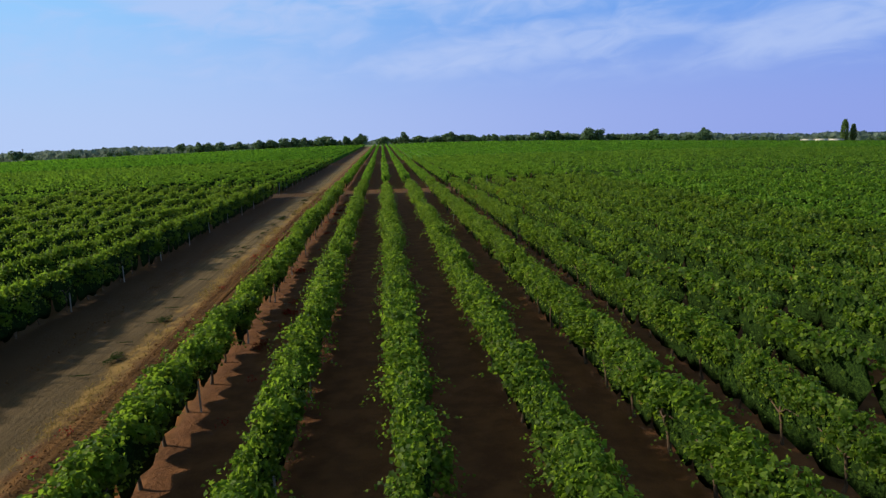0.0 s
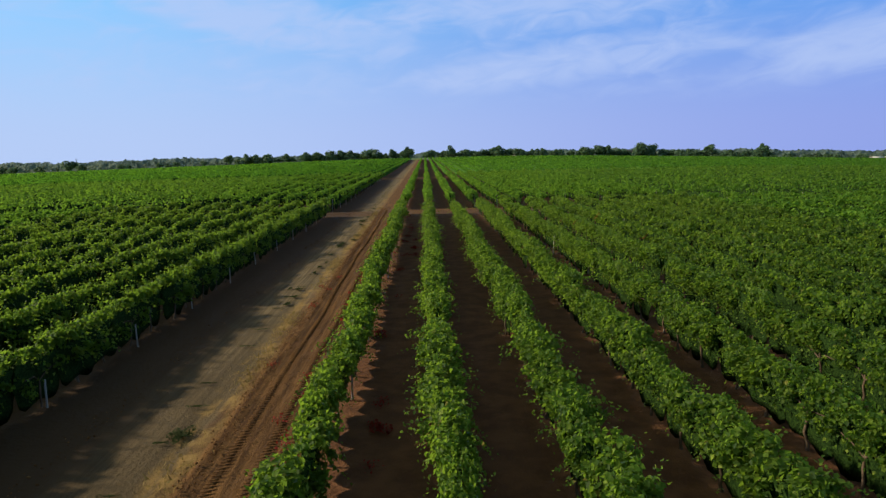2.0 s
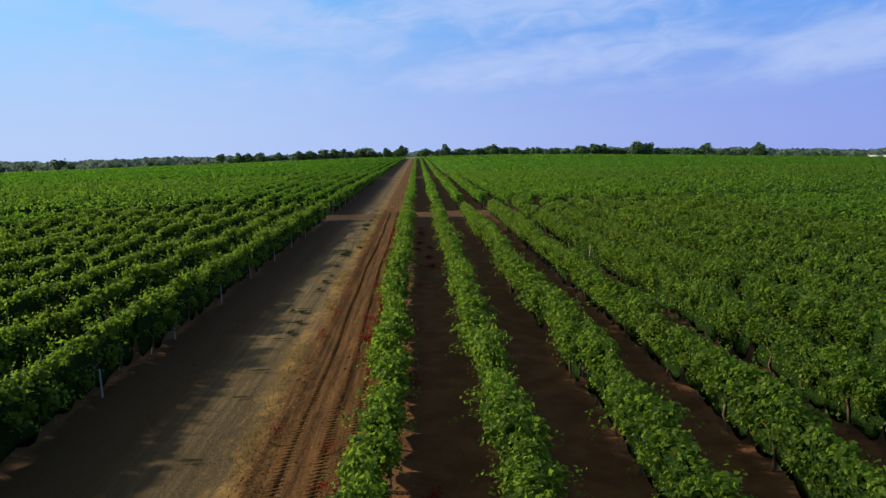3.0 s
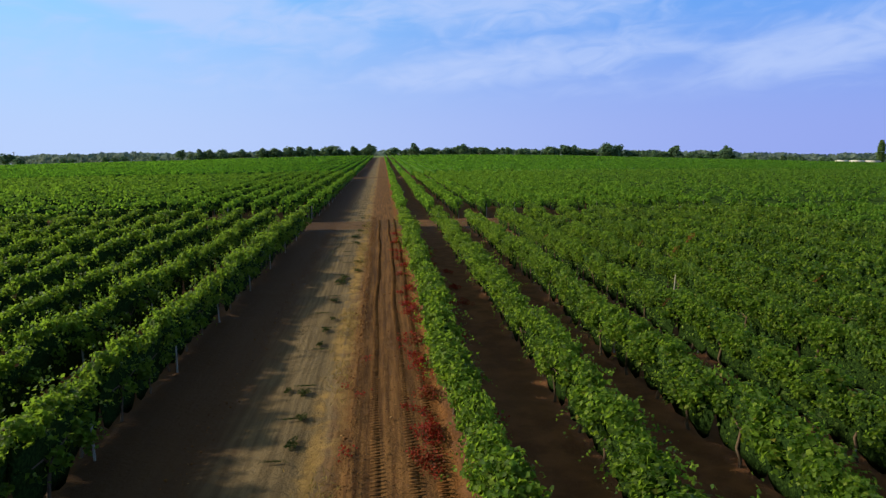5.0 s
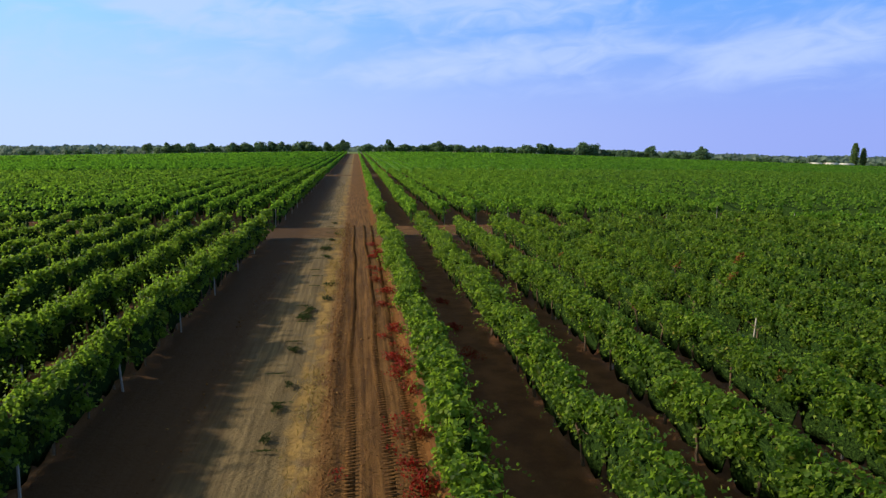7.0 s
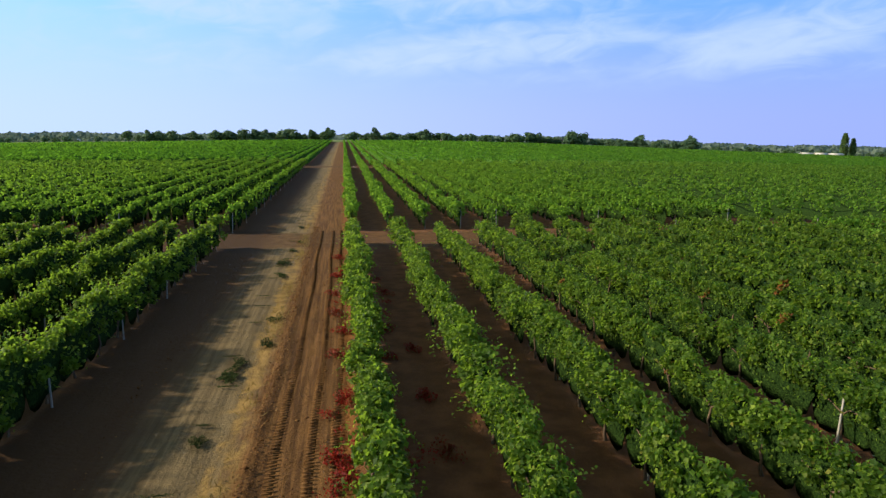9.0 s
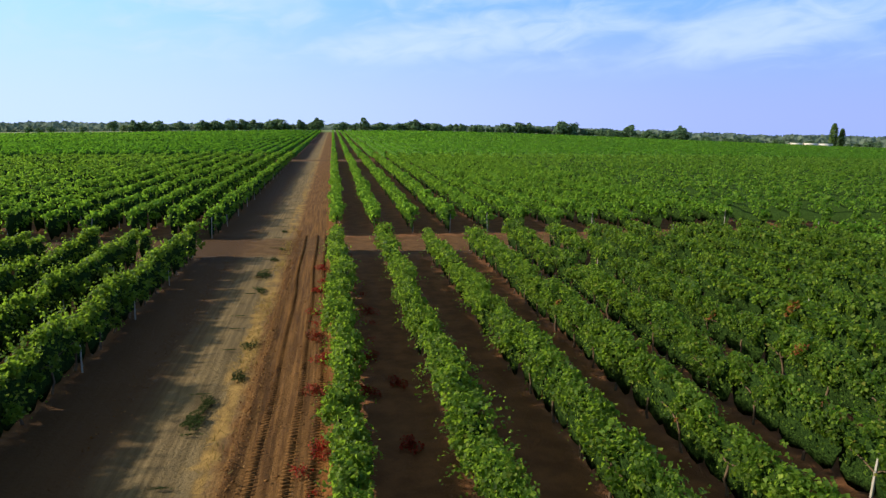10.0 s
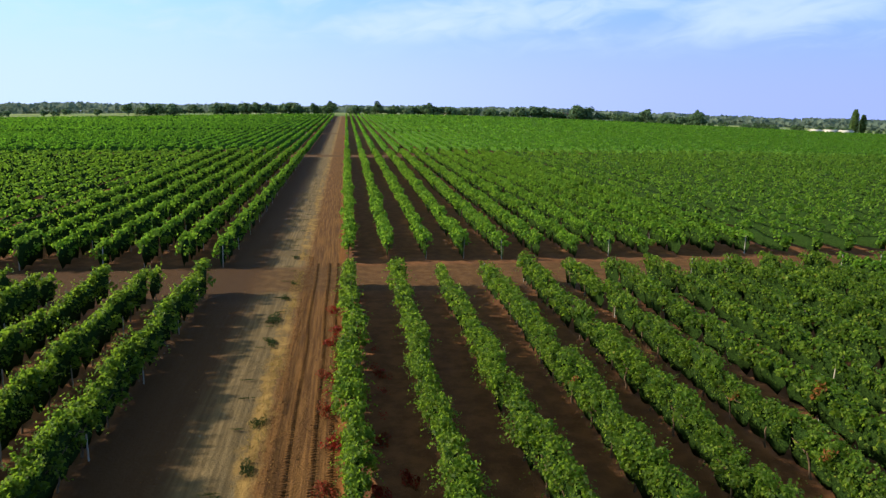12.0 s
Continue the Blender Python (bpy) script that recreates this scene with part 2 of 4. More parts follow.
def earth(k):
    """Soil of the lanes, the beaten track with its sandy streak, the tractor's ruts, and grass beyond the vines."""
    p = k.place()
    x, y, z = k.axes(p)
    fine, mid, wide = k.noise(p, 9.0, 6.0, 0.65), k.noise(p, 1.3, 4.0), k.noise(p, 0.16, 3.0)
    drawn = k.noise(k.scaled(p, (7.0, 0.22, 1.0)), 1.0, 4.0, 0.6)       # streaks along the track
    drawn2 = k.noise(k.scaled(p, (2.2, 0.12, 1.0)), 1.0, 3.0, 0.5)
    across = k.noise(k.scaled(p, (1.1, 0.9, 1.0)), 1.0, 5.0, 0.65, 0.6)
    xw = k.calc("ADD", x, k.calc("MULTIPLY", k.calc("SUBTRACT", mid, 0.5), 0.7))
    # red-brown worked soil
    soil = k.mix(k.span(mid, 0.35, 0.7), rgb(0.112, 0.05, 0.023), rgb(0.19, 0.085, 0.037))
    soil = k.mix(k.calc("MULTIPLY", k.span(fine, 0.5, 0.8), 0.5), soil, rgb(0.21, 0.104, 0.043))
    soil = k.mix(k.calc("MULTIPLY", k.span(wide, 0.45, 0.7), 0.35), soil, rgb(0.125, 0.064, 0.03))
    # tractor side of the track: ochre clay
    clay = k.mix(k.span(drawn, 0.35, 0.68), rgb(0.072, 0.035, 0.012), rgb(0.165, 0.083, 0.027))
    clay = k.mix(k.calc("MULTIPLY", k.span(fine, 0.45, 0.75), 0.55), clay, rgb(0.1, 0.043, 0.015))
    c = k.mix(k.band(xw, -7.75, -4.9, 0.25), soil, clay)
    c = k.mix(k.calc("MULTIPLY", k.band(xw, -5.4, -4.95, 0.12), 0.6), c, rgb(0.2, 0.08, 0.02))
    # beaten track
    beaten = k.mix(k.span(drawn, 0.36, 0.66), rgb(0.1, 0.072, 0.036), rgb(0.172, 0.126, 0.064))
    beaten = k.mix(k.calc("MULTIPLY", k.span(fine, 0.45, 0.8), 0.35), beaten, rgb(0.062, 0.043, 0.019))
    beaten = k.mix(k.calc("MULTIPLY", k.span(wide, 0.4, 0.7), 0.25), beaten, rgb(0.104, 0.072, 0.029))
    # redder soil westwards, also darkened to carry the left row's shade in colour
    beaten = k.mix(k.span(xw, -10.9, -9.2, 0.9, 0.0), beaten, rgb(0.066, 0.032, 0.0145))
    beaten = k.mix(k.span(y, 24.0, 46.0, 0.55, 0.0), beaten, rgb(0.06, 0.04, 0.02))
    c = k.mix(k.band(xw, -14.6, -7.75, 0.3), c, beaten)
    # sandy, straw-littered streak, broken up along the track
    straw = k.mix(k.span(across, 0.4, 0.65), rgb(0.15, 0.094, 0.03), rgb(0.25, 0.158, 0.052))
    where = k.calc("MULTIPLY", k.band(xw, -8.35, -7.6, 0.25), k.span(k.calc("ADD", k.calc("MULTIPLY", across, 0.5), k.calc("MULTIPLY", drawn2, 0.5)), 0.43, 0.56))
    c = k.mix(where, c, straw)
    # trampled headlands between the blocks
    head = k.mix(k.span(mid, 0.35, 0.7), rgb(0.07, 0.036, 0.013), rgb(0.112, 0.06, 0.023))
    east = k.span(x, -13.0, -9.5, 0.25, 1.0)
    for a, b in ((82.0, 89.6), (182.3, 188.8), (277.0, 284.5), (373.0, 379.0), (473.0, 480.0)):
        c = k.mix(k.calc("MULTIPLY", k.calc("MULTIPLY", k.band(y, a + 0.6, b - 0.6, 0.6), east), 0.85), c, head)
    # shade on the nearest headland west of the track, painted into the soil
    west_shade = k.calc("MULTIPLY", k.band(y, 81.2, 90.2, 0.8), k.span(x, -11.4, -9.4, 0.85, 0.0))
    c = k.mix(west_shade, c, rgb(0.05, 0.027, 0.013))
    # grass and stubble beyond the vines
    grass = k.mix(k.span(k.noise(p, 0.02, 3.0), 0.4, 0.6), rgb(0.1, 0.16, 0.04), rgb(0.2, 0.24, 0.09))
    reach = k.calc("ADD", y, k.calc("MULTIPLY", k.calc("ABSOLUTE", x), 0.22))
    c = k.mix(k.span(reach, 545.0, 552.0), c, grass)
    h = k.calc("ADD", k.calc("MULTIPLY", fine, 0.7), k.calc("MULTIPLY", mid, 0.5))
    k.finish(k.surface(c, 0.95, k.bump(h, 1.0, 0.07), 0.0, 0.12))


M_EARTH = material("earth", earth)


def clod_earth(k):
    g = k.noise(k.local(), 6.0, 5.0)
    c = k.ramp(k.island(), [(0.0, rgb(0.073, 0.031, 0.0099)), (0.85, rgb(0.156, 0.074, 0.0236)), (1.0, rgb(0.250, 0.144, 0.0558))])
    k.finish(k.surface(c, 0.95, k.bump(g, 0.8, 0.02), 0.0, 0.15))


M_CLOD = material("clod", clod_earth)

# ---- tools for shapes ----
rng = np.random.default_rng(7)


def mesh_of(name, verts, faces, mats, slots=None, smooth=False):
    """A mesh from arrays of vertices and of equal-sided faces (or a list of such arrays)."""
    me = bpy.data.meshes.new(name)
    groups = faces if isinstance(faces, list) else [faces]
    verts = np.asarray(verts, dtype=np.float32)
    loops = np.concatenate([f.ravel() for f in groups]).astype(np.int32)
    sizes = np.concatenate([np.full(len(f), f.shape[1]) for f in groups]).astype(np.int32)
    starts = np.concatenate([[0], np.cumsum(sizes)[:-1]]).astype(np.int32)
    me.vertices.add(len(verts))
    me.vertices.foreach_set("co", verts.ravel())
    me.loops.add(len(loops))
    me.loops.foreach_set("vertex_index", loops)
    me.polygons.add(len(sizes))
    me.polygons.foreach_set("loop_start", starts)
    if slots is not None:
        me.polygons.foreach_set("material_index", np.asarray(slots, dtype=np.int32))
    if smooth:
        me.polygons.foreach_set("use_smooth", np.ones(len(sizes), dtype=bool))
    me.update(calc_edges=True)
    me.validate()
    for m in mats:
        me.materials.append(m)
    return me


def part(name, me, parent, m=None, label="", kind=""):
    """Link a mesh as one part under a thing or under a part."""
    ob = new(name, me)
    ob.parent = parent
    if m is not None:
        ob.matrix_basis = m
    return tagged(ob, label, kind=kind)


def thing(name, x, y, z, label, category, group="", kind=""):
    ob = new(name)
    ob.empty_display_size = 0.2
    ob.location = (x, y, z)
    return tagged(ob, label, category, group, kind)


def mesh_thing(name, me, m, label, category, group="", kind=""):
    ob = new(name, me)
    ob.matrix_basis = m
    return tagged(ob, label, category, group, kind)


PLAIN = np.array([(0, -0.5, 0), (0.5, 0.06, 0.12), (0, 0.5, -0.02), (-0.5, 0.06, 0.12)])
PLAIN_FACES = np.array([(0, 1, 2), (0, 2, 3)])
POINTED = np.array([(0, -0.52, 0), (0.52, -0.08, 0.16), (0, 0.62, -0.1), (-0.52, -0.08, 0.16)])
POINTED_FACES = np.array([(0, 1, 2), (0, 2, 3)])
BLADE = np.array([(-0.06, 0, 0), (0.06, 0, 0), (0.03, 0.6, 0.05), (0, 1.0, 0.22)])
BLADE_FACES = np.array([(0, 1, 2), (0, 2, 3)])


def unit(v):
    return v / np.maximum(np.linalg.norm(v, axis=1, keepdims=True), 1e-9)


def leaves(places, normals, sizes, shape, faces, hang=0.0):
    """Leaves at places, faced along normals, turned at random (hang: tips drawn downwards)."""
    n = len(places)
    z = unit(normals)
    y = rng.normal(size=(n, 3)) + np.array((0, 0, -hang))
    y = unit(y - (y * z).sum(1, keepdims=True) * z)
    x = np.cross(y, z)
    s = np.asarray(sizes).reshape(-1, 1, 1)
    t = shape[None] * s
    v = places[:, None] + t[..., :1] * x[:, None] + t[..., 1:2] * y[:, None] + t[..., 2:] * z[:, None]
    f = faces[None] + (np.arange(n) * len(shape))[:, None, None]
    return v.reshape(-1, 3), f.reshape(-1, faces.shape[1])


def join(pieces):
    """Several (verts, faces) as one; faces all of one size."""
    off, vs, fs = 0, [], []
    for v, f in pieces:
        vs.append(v)
        fs.append(f + off)
        off += len(v)
    return np.concatenate(vs), np.concatenate(fs)


def tube(points, radii, sides=6):
    pts, rad = np.asarray(points, float), np.asarray(radii, float)
    a = np.arange(sides) / sides * 2 * np.pi
    vs = []
    for i, p in enumerate(pts):
        d = pts[min(i + 1, len(pts) - 1)] - pts[max(i - 1, 0)]
        d = d / np.linalg.norm(d)
        e = np.cross(d, (0.31, 0.95, 0.05))
        e /= np.linalg.norm(e)
        g = np.cross(d, e)
        vs.append(p + rad[i] * (np.cos(a)[:, None] * e + np.sin(a)[:, None] * g))
    f = [(i * sides + j, i * sides + (j + 1) % sides, (i + 1) * sides + (j + 1) % sides, (i + 1) * sides + j)
         for i in range(len(pts) - 1) for j in range(sides)]
    return np.concatenate(vs), np.array(f)


def box(x0, x1, y0, y1, z0, z1):
    v = np.array([(x, y, z) for z in (z0, z1) for y in (y0, y1) for x in (x0, x1)], float)
    f = np.array([(0, 2, 3, 1), (4, 5, 7, 6), (0, 1, 5, 4), (2, 6, 7, 3), (0, 4, 6, 2), (1, 3, 7, 5)])
    return v, f


# ---- the lie of the land ----
LEFT_ROW, RIGHT_ROW = -13.15, -4.66       # first row on each side of the track
PITCH, EAST_PITCH = 2.6, 2.74             # row spacing west and east of it
BLOCKS = [(-6.0, 82.8), (89.8, 182.3), (188.8, 277.0), (284.5, 373.0), (379.0, 473.0), (480.0, 548.0)]


def smooth(t):
    t = np.clip(t, 0, 1)
    return t * t * (3 - 2 * t)


def terrain(x, y):
    """Level round the track, sinking gently on both sides and beyond the vines."""
    x, y = np.asarray(x, float), np.asarray(y, float)
    ramp = lambda v: 20.0 * np.log1p(np.exp(np.clip(v / 20.0, -30, 60)))
    side = 0.017 * ramp(-x - 40) + 0.027 * ramp(x - 85)
    return -side - 22.0 * smooth((y - 620) / 900) - 0.012 * np.maximum(y - 1300, 0)


def end_of_vines(x):
    return np.interp(x, (-287, -191, -143, -76, -20, 124, 200, 262, 295, 400), (430, 470, 500, 520, 545, 545, 530, 462, 430, 405))


def ripple(x, y):
    """Relief of the near ground: ridges under the vines, ruts, windrow of soil, furrow."""
    h = 0.05 * np.exp(-((x - RIGHT_ROW) / 0.35) ** 2) + 0.05 * np.exp(-((x - LEFT_ROW) / 0.4) ** 2)
    wob = 0.05 * np.sin(y * 0.21) + 0.03 * np.sin(y * 0.53 + 1.0)
    for c in (-6.8, -5.45):
        d = x - c - wob
        h += -0.012 * np.exp(-(d / 0.17) ** 4) + 0.008 * (np.exp(-((d - 0.27) / 0.09) ** 2) + np.exp(-((d + 0.27) / 0.09) ** 2))
    for c, d in ((-6.36, 0.014), (-6.15, 0.009), (-5.98, 0.012), (-5.75, 0.009), (-5.2, 0.012), (-7.08, 0.012)):
        h += -d * np.exp(-((x - c - wob) / 0.085) ** 2)
    h += 0.06 * np.exp(-((x + 7.32 - wob) / 0.18) ** 2) * (0.75 + 0.25 * np.sin(y * 1.7))
    h += -0.03 * np.exp(-((x + 5.12 - wob) / 0.1) ** 2)
    for c, d in ((-9.7, 0.03), (-8.25, 0.035)):
        h += -d * np.exp(-((x - c - wob) / 0.3) ** 4)
    return h


def build_ground():
    def steps(*runs):
        out = []
        for a, b, s in runs:
            out.append(np.arange(a, b - s * 0.01, s))
        return np.concatenate(out)

    xs = steps((-3000, -600, 600), (-600, -60, 45), (-60, -14, 2), (-14, -11, 0.5), (-11, -7.9, 0.14), (-7.9, -4.9, 0.065), (-4.9, 4.0, 0.25), (4.0, 40.0, 2), (40, 600, 40), (600, 3001, 600))
    ys = steps((-200, -10, 38), (-10, 9, 1), (9, 92, 0.23), (92, 200, 1.5), (200, 600, 40), (600, 1560, 80), (1560, 4201, 600))
    X, Y = np.meshgrid(xs, ys)
    near = smooth((Y - 6) / 4) * (1 - smooth((Y - 60) / 32))
    Z = terrain(X, Y) + ripple(X, Y) * np.maximum(near, 0.0)
    rough = np.zeros_like(Z)
    for _ in range(14):
        a, kx, ky, p = rng.uniform(0.3, 1.0), rng.uniform(-9, 9), rng.uniform(-9, 9), rng.uniform(0, 6.3)
        rough += a * np.sin(kx * X + ky * Y + p)
    worked = np.where((X > -7.7) | (X < -11), 1.0, 0.35)
    Z += 0.0065 * rough * worked * near * ((X > -14) & (X < 5))
    nx, ny = len(xs), len(ys)
    i = (np.arange(ny - 1)[:, None] * nx + np.arange(nx - 1)[None]).ravel()
    f = np.stack((i, i + 1, i + nx + 1, i + nx), 1)
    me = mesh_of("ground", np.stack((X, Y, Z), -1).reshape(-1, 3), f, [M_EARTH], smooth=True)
    mesh_thing("ground", me, Matrix(), "red-brown vineyard soil with a beaten pale dirt track and rutted edge", "ground", kind="structure")


build_ground()

# ---- vines ----


def lobes(count, each, length, half, high, size, noisy=0.58, ridge=False):
    """Rounded clumps of leaves that make up the canopy: along its crown and on both shoulders, with creases between them."""
    t = (np.arange(count) + rng.uniform(-0.35, 0.35, count) + 0.5) / count
    y = (t - 0.5) * length
    kind = rng.permutation(np.arange(count) % 7)
    crown = kind < 3
    side = np.where(kind % 2 == 0, -1.0, 1.0)
    r = np.where(crown, rng.uniform(0.2, 0.34, count), rng.uniform(0.17, 0.27, count))
    x = np.where(crown, rng.normal(0, 0.4, count) * half, side * half * rng.uniform(0.6, 1.12, count))
    z = np.where(crown, high - r * rng.uniform(0.7, 1.25, count), rng.uniform(0.98, high - 0.4, count))
    if ridge:
        crown = kind < 4
        side = np.where(kind % 2 == 0, -1.0, 1.0)
        r = np.where(crown, rng.uniform(0.14, 0.25, count), rng.uniform(0.17, 0.27, count))
        x = np.where(crown, rng.normal(0.0, 0.22, count) * half, np.where(side < 0, -rng.uniform(0.6, 1.3, count), rng.uniform(0.5, 1.0, count)) * half)
        z = np.where(crown, high + 0.04 - r * rng.uniform(0.5, 1.3, count), np.where(side < 0, rng.uniform(0.8, high - 0.4, count), rng.uniform(0.72, 1.15, count)))
    k = np.repeat(np.arange(count), each)
    m = len(k)
    out = np.stack((np.where(crown, np.sign(x) * 0.25, side * 0.8), np.zeros(count), np.where(crown, 0.85, 0.3)), 1)
    d = unit(rng.normal(size=(m, 3)) + out[k] * 0.9)
    swell = 1 + 0.22 * np.sin(4 * d[:, 0] + 5 * d[:, 1] + k) + 0.14 * np.sin(9 * d[:, 2] + 7 * d[:, 1] + 2 * k)
    reach = swell * rng.uniform(0.72, 1.06, m)
    stretch = np.stack((np.full(count, 1.1), rng.uniform(0.85, 1.35, count), rng.uniform(0.75, 1.05, count)), 1)
    p = np.stack((x, y, z), 1)[k] + d * (r[k] * reach)[:, None] * stretch[k]
    nrm = 0.75 * d + np.array((-0.12, 0, 0.35)) + rng.normal(scale=noisy, size=(m, 3))
    return p, nrm, size * rng.uniform(0.7, 1.3, m)


def canes(count, length, half, high, size, gap, ridge=False):
    """Shoots that leave the canopy: some stand up, most arch outwards and droop, with leaves along them."""
    ps, ns, ss = [], [], []
    for _ in range(count):
        side = rng.choice((-1.0, 1.0))
        up = rng.random() < (0.7 if ridge else 0.35)
        p = np.array((side * half * rng.uniform(0.3, 1.0), rng.uniform(-length / 2, length / 2), rng.uniform(1.0, high - 0.15) if not (up and ridge) else high - rng.uniform(0.05, 0.3)))
        d = np.array((side * (0.35 if up else 1.0), rng.normal(0, 0.5), 1.1 if up else 0.35))
        d /= np.linalg.norm(d)
        fall = 0.05 if up else rng.uniform(0.08, 0.17)
        m = max(3, int(rng.uniform(0.35, 0.65 if up else 0.95) / gap))
        for i in range(m):
            p = p + d * gap
            d = d + np.array((0, 0, -fall)) * (gap / 0.06) + rng.normal(scale=0.07, size=3)
            d /= np.linalg.norm(d)
            ps.append(p + rng.normal(scale=0.04, size=3))
            ns.append(np.array((side * 0.2, 0.0, 0.8)) + rng.normal(scale=0.5, size=3))
            ss.append(size * rng.uniform(0.8, 1.2) * (1.05 - 0.5 * i / m))
    return np.array(ps), np.array(ns), np.array(ss)


def skirt(count, length, half, low, size):
    """Sparse leaves that hang under the canopy."""
    side = rng.choice((-1.0, 1.0), count)
    z = rng.uniform(low, 1.0, count)
    p = np.stack((side * half * rng.uniform(0.6, 1.15, count) * np.interp(z, (0.2, 0.95), (0.55, 1.0)), rng.uniform(-length / 2, length / 2, count), z), 1)
    return p, np.stack((side, np.zeros(count), np.full(count, 0.35)), 1) + rng.normal(scale=0.5, size=(count, 3)), size * rng.uniform(0.7, 1.2, count)


def core(length, half, low, high, ny=9, na=9):
    """The dense inside of the hedge, closed and rounded at its ends."""
    t = np.linspace(-1, 1, ny)
    ys = np.sign(t) * np.abs(t) ** 0.7 * length / 2
    a = np.arange(na) / na * 2 * np.pi
    A, Y = np.meshgrid(a, ys)
    taper = np.sqrt(np.maximum(1 - np.abs(2 * Y / length) ** 9, 0.0009))
    r = (1 + 0.16 * np.sin(3 * A + 2.1 * Y + 0.5) + 0.12 * np.sin(5.3 * Y + A)) * taper
    C, S = np.cos(A), np.sin(A)
    X, Z = half * r * np.sign(C) * np.abs(C) ** 0.7, (low + high) / 2 + (high - low) / 2 * r * np.sign(S) * np.abs(S) ** 0.7
    # thin fin below the canopy, added to block low sun under the row
    X = X * np.interp(Z, (0.0, 0.75, 0.95, 1.15, 1.4), (0.15, 0.12, 0.25, 0.7, 1.0))
    v = np.stack((X, Y, Z), -1).reshape(-1, 3)
    f = np.array([(i * na + j, i * na + (j + 1) % na, (i + 1) * na + (j + 1) % na, (i + 1) * na + j) for i in range(ny - 1) for j in range(na)])
    return v, f


def vine_mesh(name, clumps, each, shoots, hanging, size, high, low=0.4, root=-0.05, shape=POINTED, faces=POINTED_FACES, length=2.0, half=0.238, fine=True, gap=0.06, mats=None, ridge=False):
    """One vine: clumps of leaves, stray shoots and a thin skirt round a dense inside with its shade painted dark."""
    sets = [lobes(clumps, each, length + 0.2, half, high, size, ridge=ridge), canes(shoots, length, half, high, size, gap, ridge), skirt(hanging, length, half, low, size)]
    p, nrm, sz = (np.concatenate([q[i] for q in sets]) for i in range(3))
    lv, lf = leaves(p, nrm, sz, shape, faces, 0.9)
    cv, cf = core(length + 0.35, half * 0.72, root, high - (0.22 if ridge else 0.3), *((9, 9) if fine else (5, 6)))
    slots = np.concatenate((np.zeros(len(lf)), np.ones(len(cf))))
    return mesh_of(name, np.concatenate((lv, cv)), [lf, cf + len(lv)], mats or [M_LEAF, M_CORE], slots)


def stock(name, kinds, *numbers, **more):
    """A few different vines of one sort: number of clumps and height of each."""
    return [vine_mesh(name, n, numbers[0], numbers[1], numbers[2], numbers[3], h, **more) for n, h in kinds]


LEAN = dict(shape=PLAIN, faces=PLAIN_FACES, fine=False)
NEAR = stock("vine_near", ((19, 1.76), (20, 1.86), (18, 1.7), (21, 1.8), (19, 1.9), (17, 1.72), (20, 1.78), (18, 1.66)), 60, 24, 50, 0.1, low=0.6, root=0.22)
OPEN = stock("vine_open", ((19, 1.78), (18, 1.7), (20, 1.86), (17, 1.66)), 60, 16, 60, 0.106, low=0.6, root=0.3)
MIDDLE = stock("vine_middle", ((19, 1.76), (20, 1.88), (17, 1.62), (19, 1.8), (18, 1.72), (17, 1.58)), 24, 6, 12, 0.148, low=0.6, root=0.15, gap=0.1, **LEAN)
BEYOND = stock("vine_beyond", ((16, 1.76), (17, 1.86), (15, 1.62), (17, 1.8), (15, 1.68)), 13, 4, 5, 0.21, low=0.55, root=0.1, gap=0.14, mats=[M_BEYOND, M_CORE], **LEAN)
# the western rows stand less trimmed: a thin bright ridge of shoots over broad hanging sides
WILD_NEAR = stock("vine_wild", ((19, 1.72), (20, 1.88), (17, 1.6), (21, 1.78), (18, 1.94), (16, 1.66)), 52, 28, 24, 0.108, low=0.6, root=0.25, half=0.29, ridge=True)
WILD_MIDDLE = stock("vine_wild_middle", ((19, 1.72), (20, 1.9), (16, 1.56), (18, 1.8), (17, 1.66)), 22, 12, 6, 0.145, low=0.6, root=0.2, gap=0.1, half=0.29, ridge=True, **LEAN)
WILD_BEYOND = stock("vine_wild_beyond", ((16, 1.72), (17, 1.88), (14, 1.58), (16, 1.78)), 12, 8, 2, 0.2, low=0.6, root=0.1, gap=0.14, half=0.29, mats=[M_BEYOND, M_CORE], ridge=True, **LEAN)


def trunk_mesh():
    pts, x, y = [], 0.0, 0.0
    for i in range(6):
        pts.append((x, y, -0.03 + 0.2 * i))
        x, y = x + rng.normal(0, 0.03), y + rng.normal(0, 0.05)
    stem = tube(pts, (0.05, 0.04, 0.036, 0.034, 0.03, 0.026), 6)
    arm = tube([pts[-2], (x, y + 0.3, 0.98), (x, y + 0.75, 1.0)], (0.026, 0.02, 0.012), 5)
    arm2 = tube([pts[-2], (x, y - 0.3, 0.95), (x, y - 0.8, 1.02)], (0.026, 0.02, 0.012), 5)
    v, f = join([stem, arm, arm2])
    return mesh_of("vine_trunk", v, f, [M_BARK], smooth=True)


TRUNKS = [trunk_mesh() for _ in range(4)]


def post_mesh(tall, wide, name):
    bm = bmesh.new()
    bmesh.ops.create_cube(bm, size=1.0)
    for v in bm.verts:
        s = wide * (0.85 if v.co.z > 0 else 1.0)
        v.co = Vector((v.co.x * s, v.co.y * s, -0.1 if v.co.z < 0 else tall))
    bmesh.ops.bevel(bm, geom=bm.edges[:], offset=wide * 0.12, segments=1, affect="EDGES")
    me = bpy.data.meshes.new(name)
    bm.to_mesh(me)
    bm.free()
    me.materials.append(M_CONCRETE)
    return me


POST, STAKE, END_POST = post_mesh(1.0, 0.05, "post"), post_mesh(1.4, 0.055, "stake"), post_mesh(1.5, 0.06, "end_post")
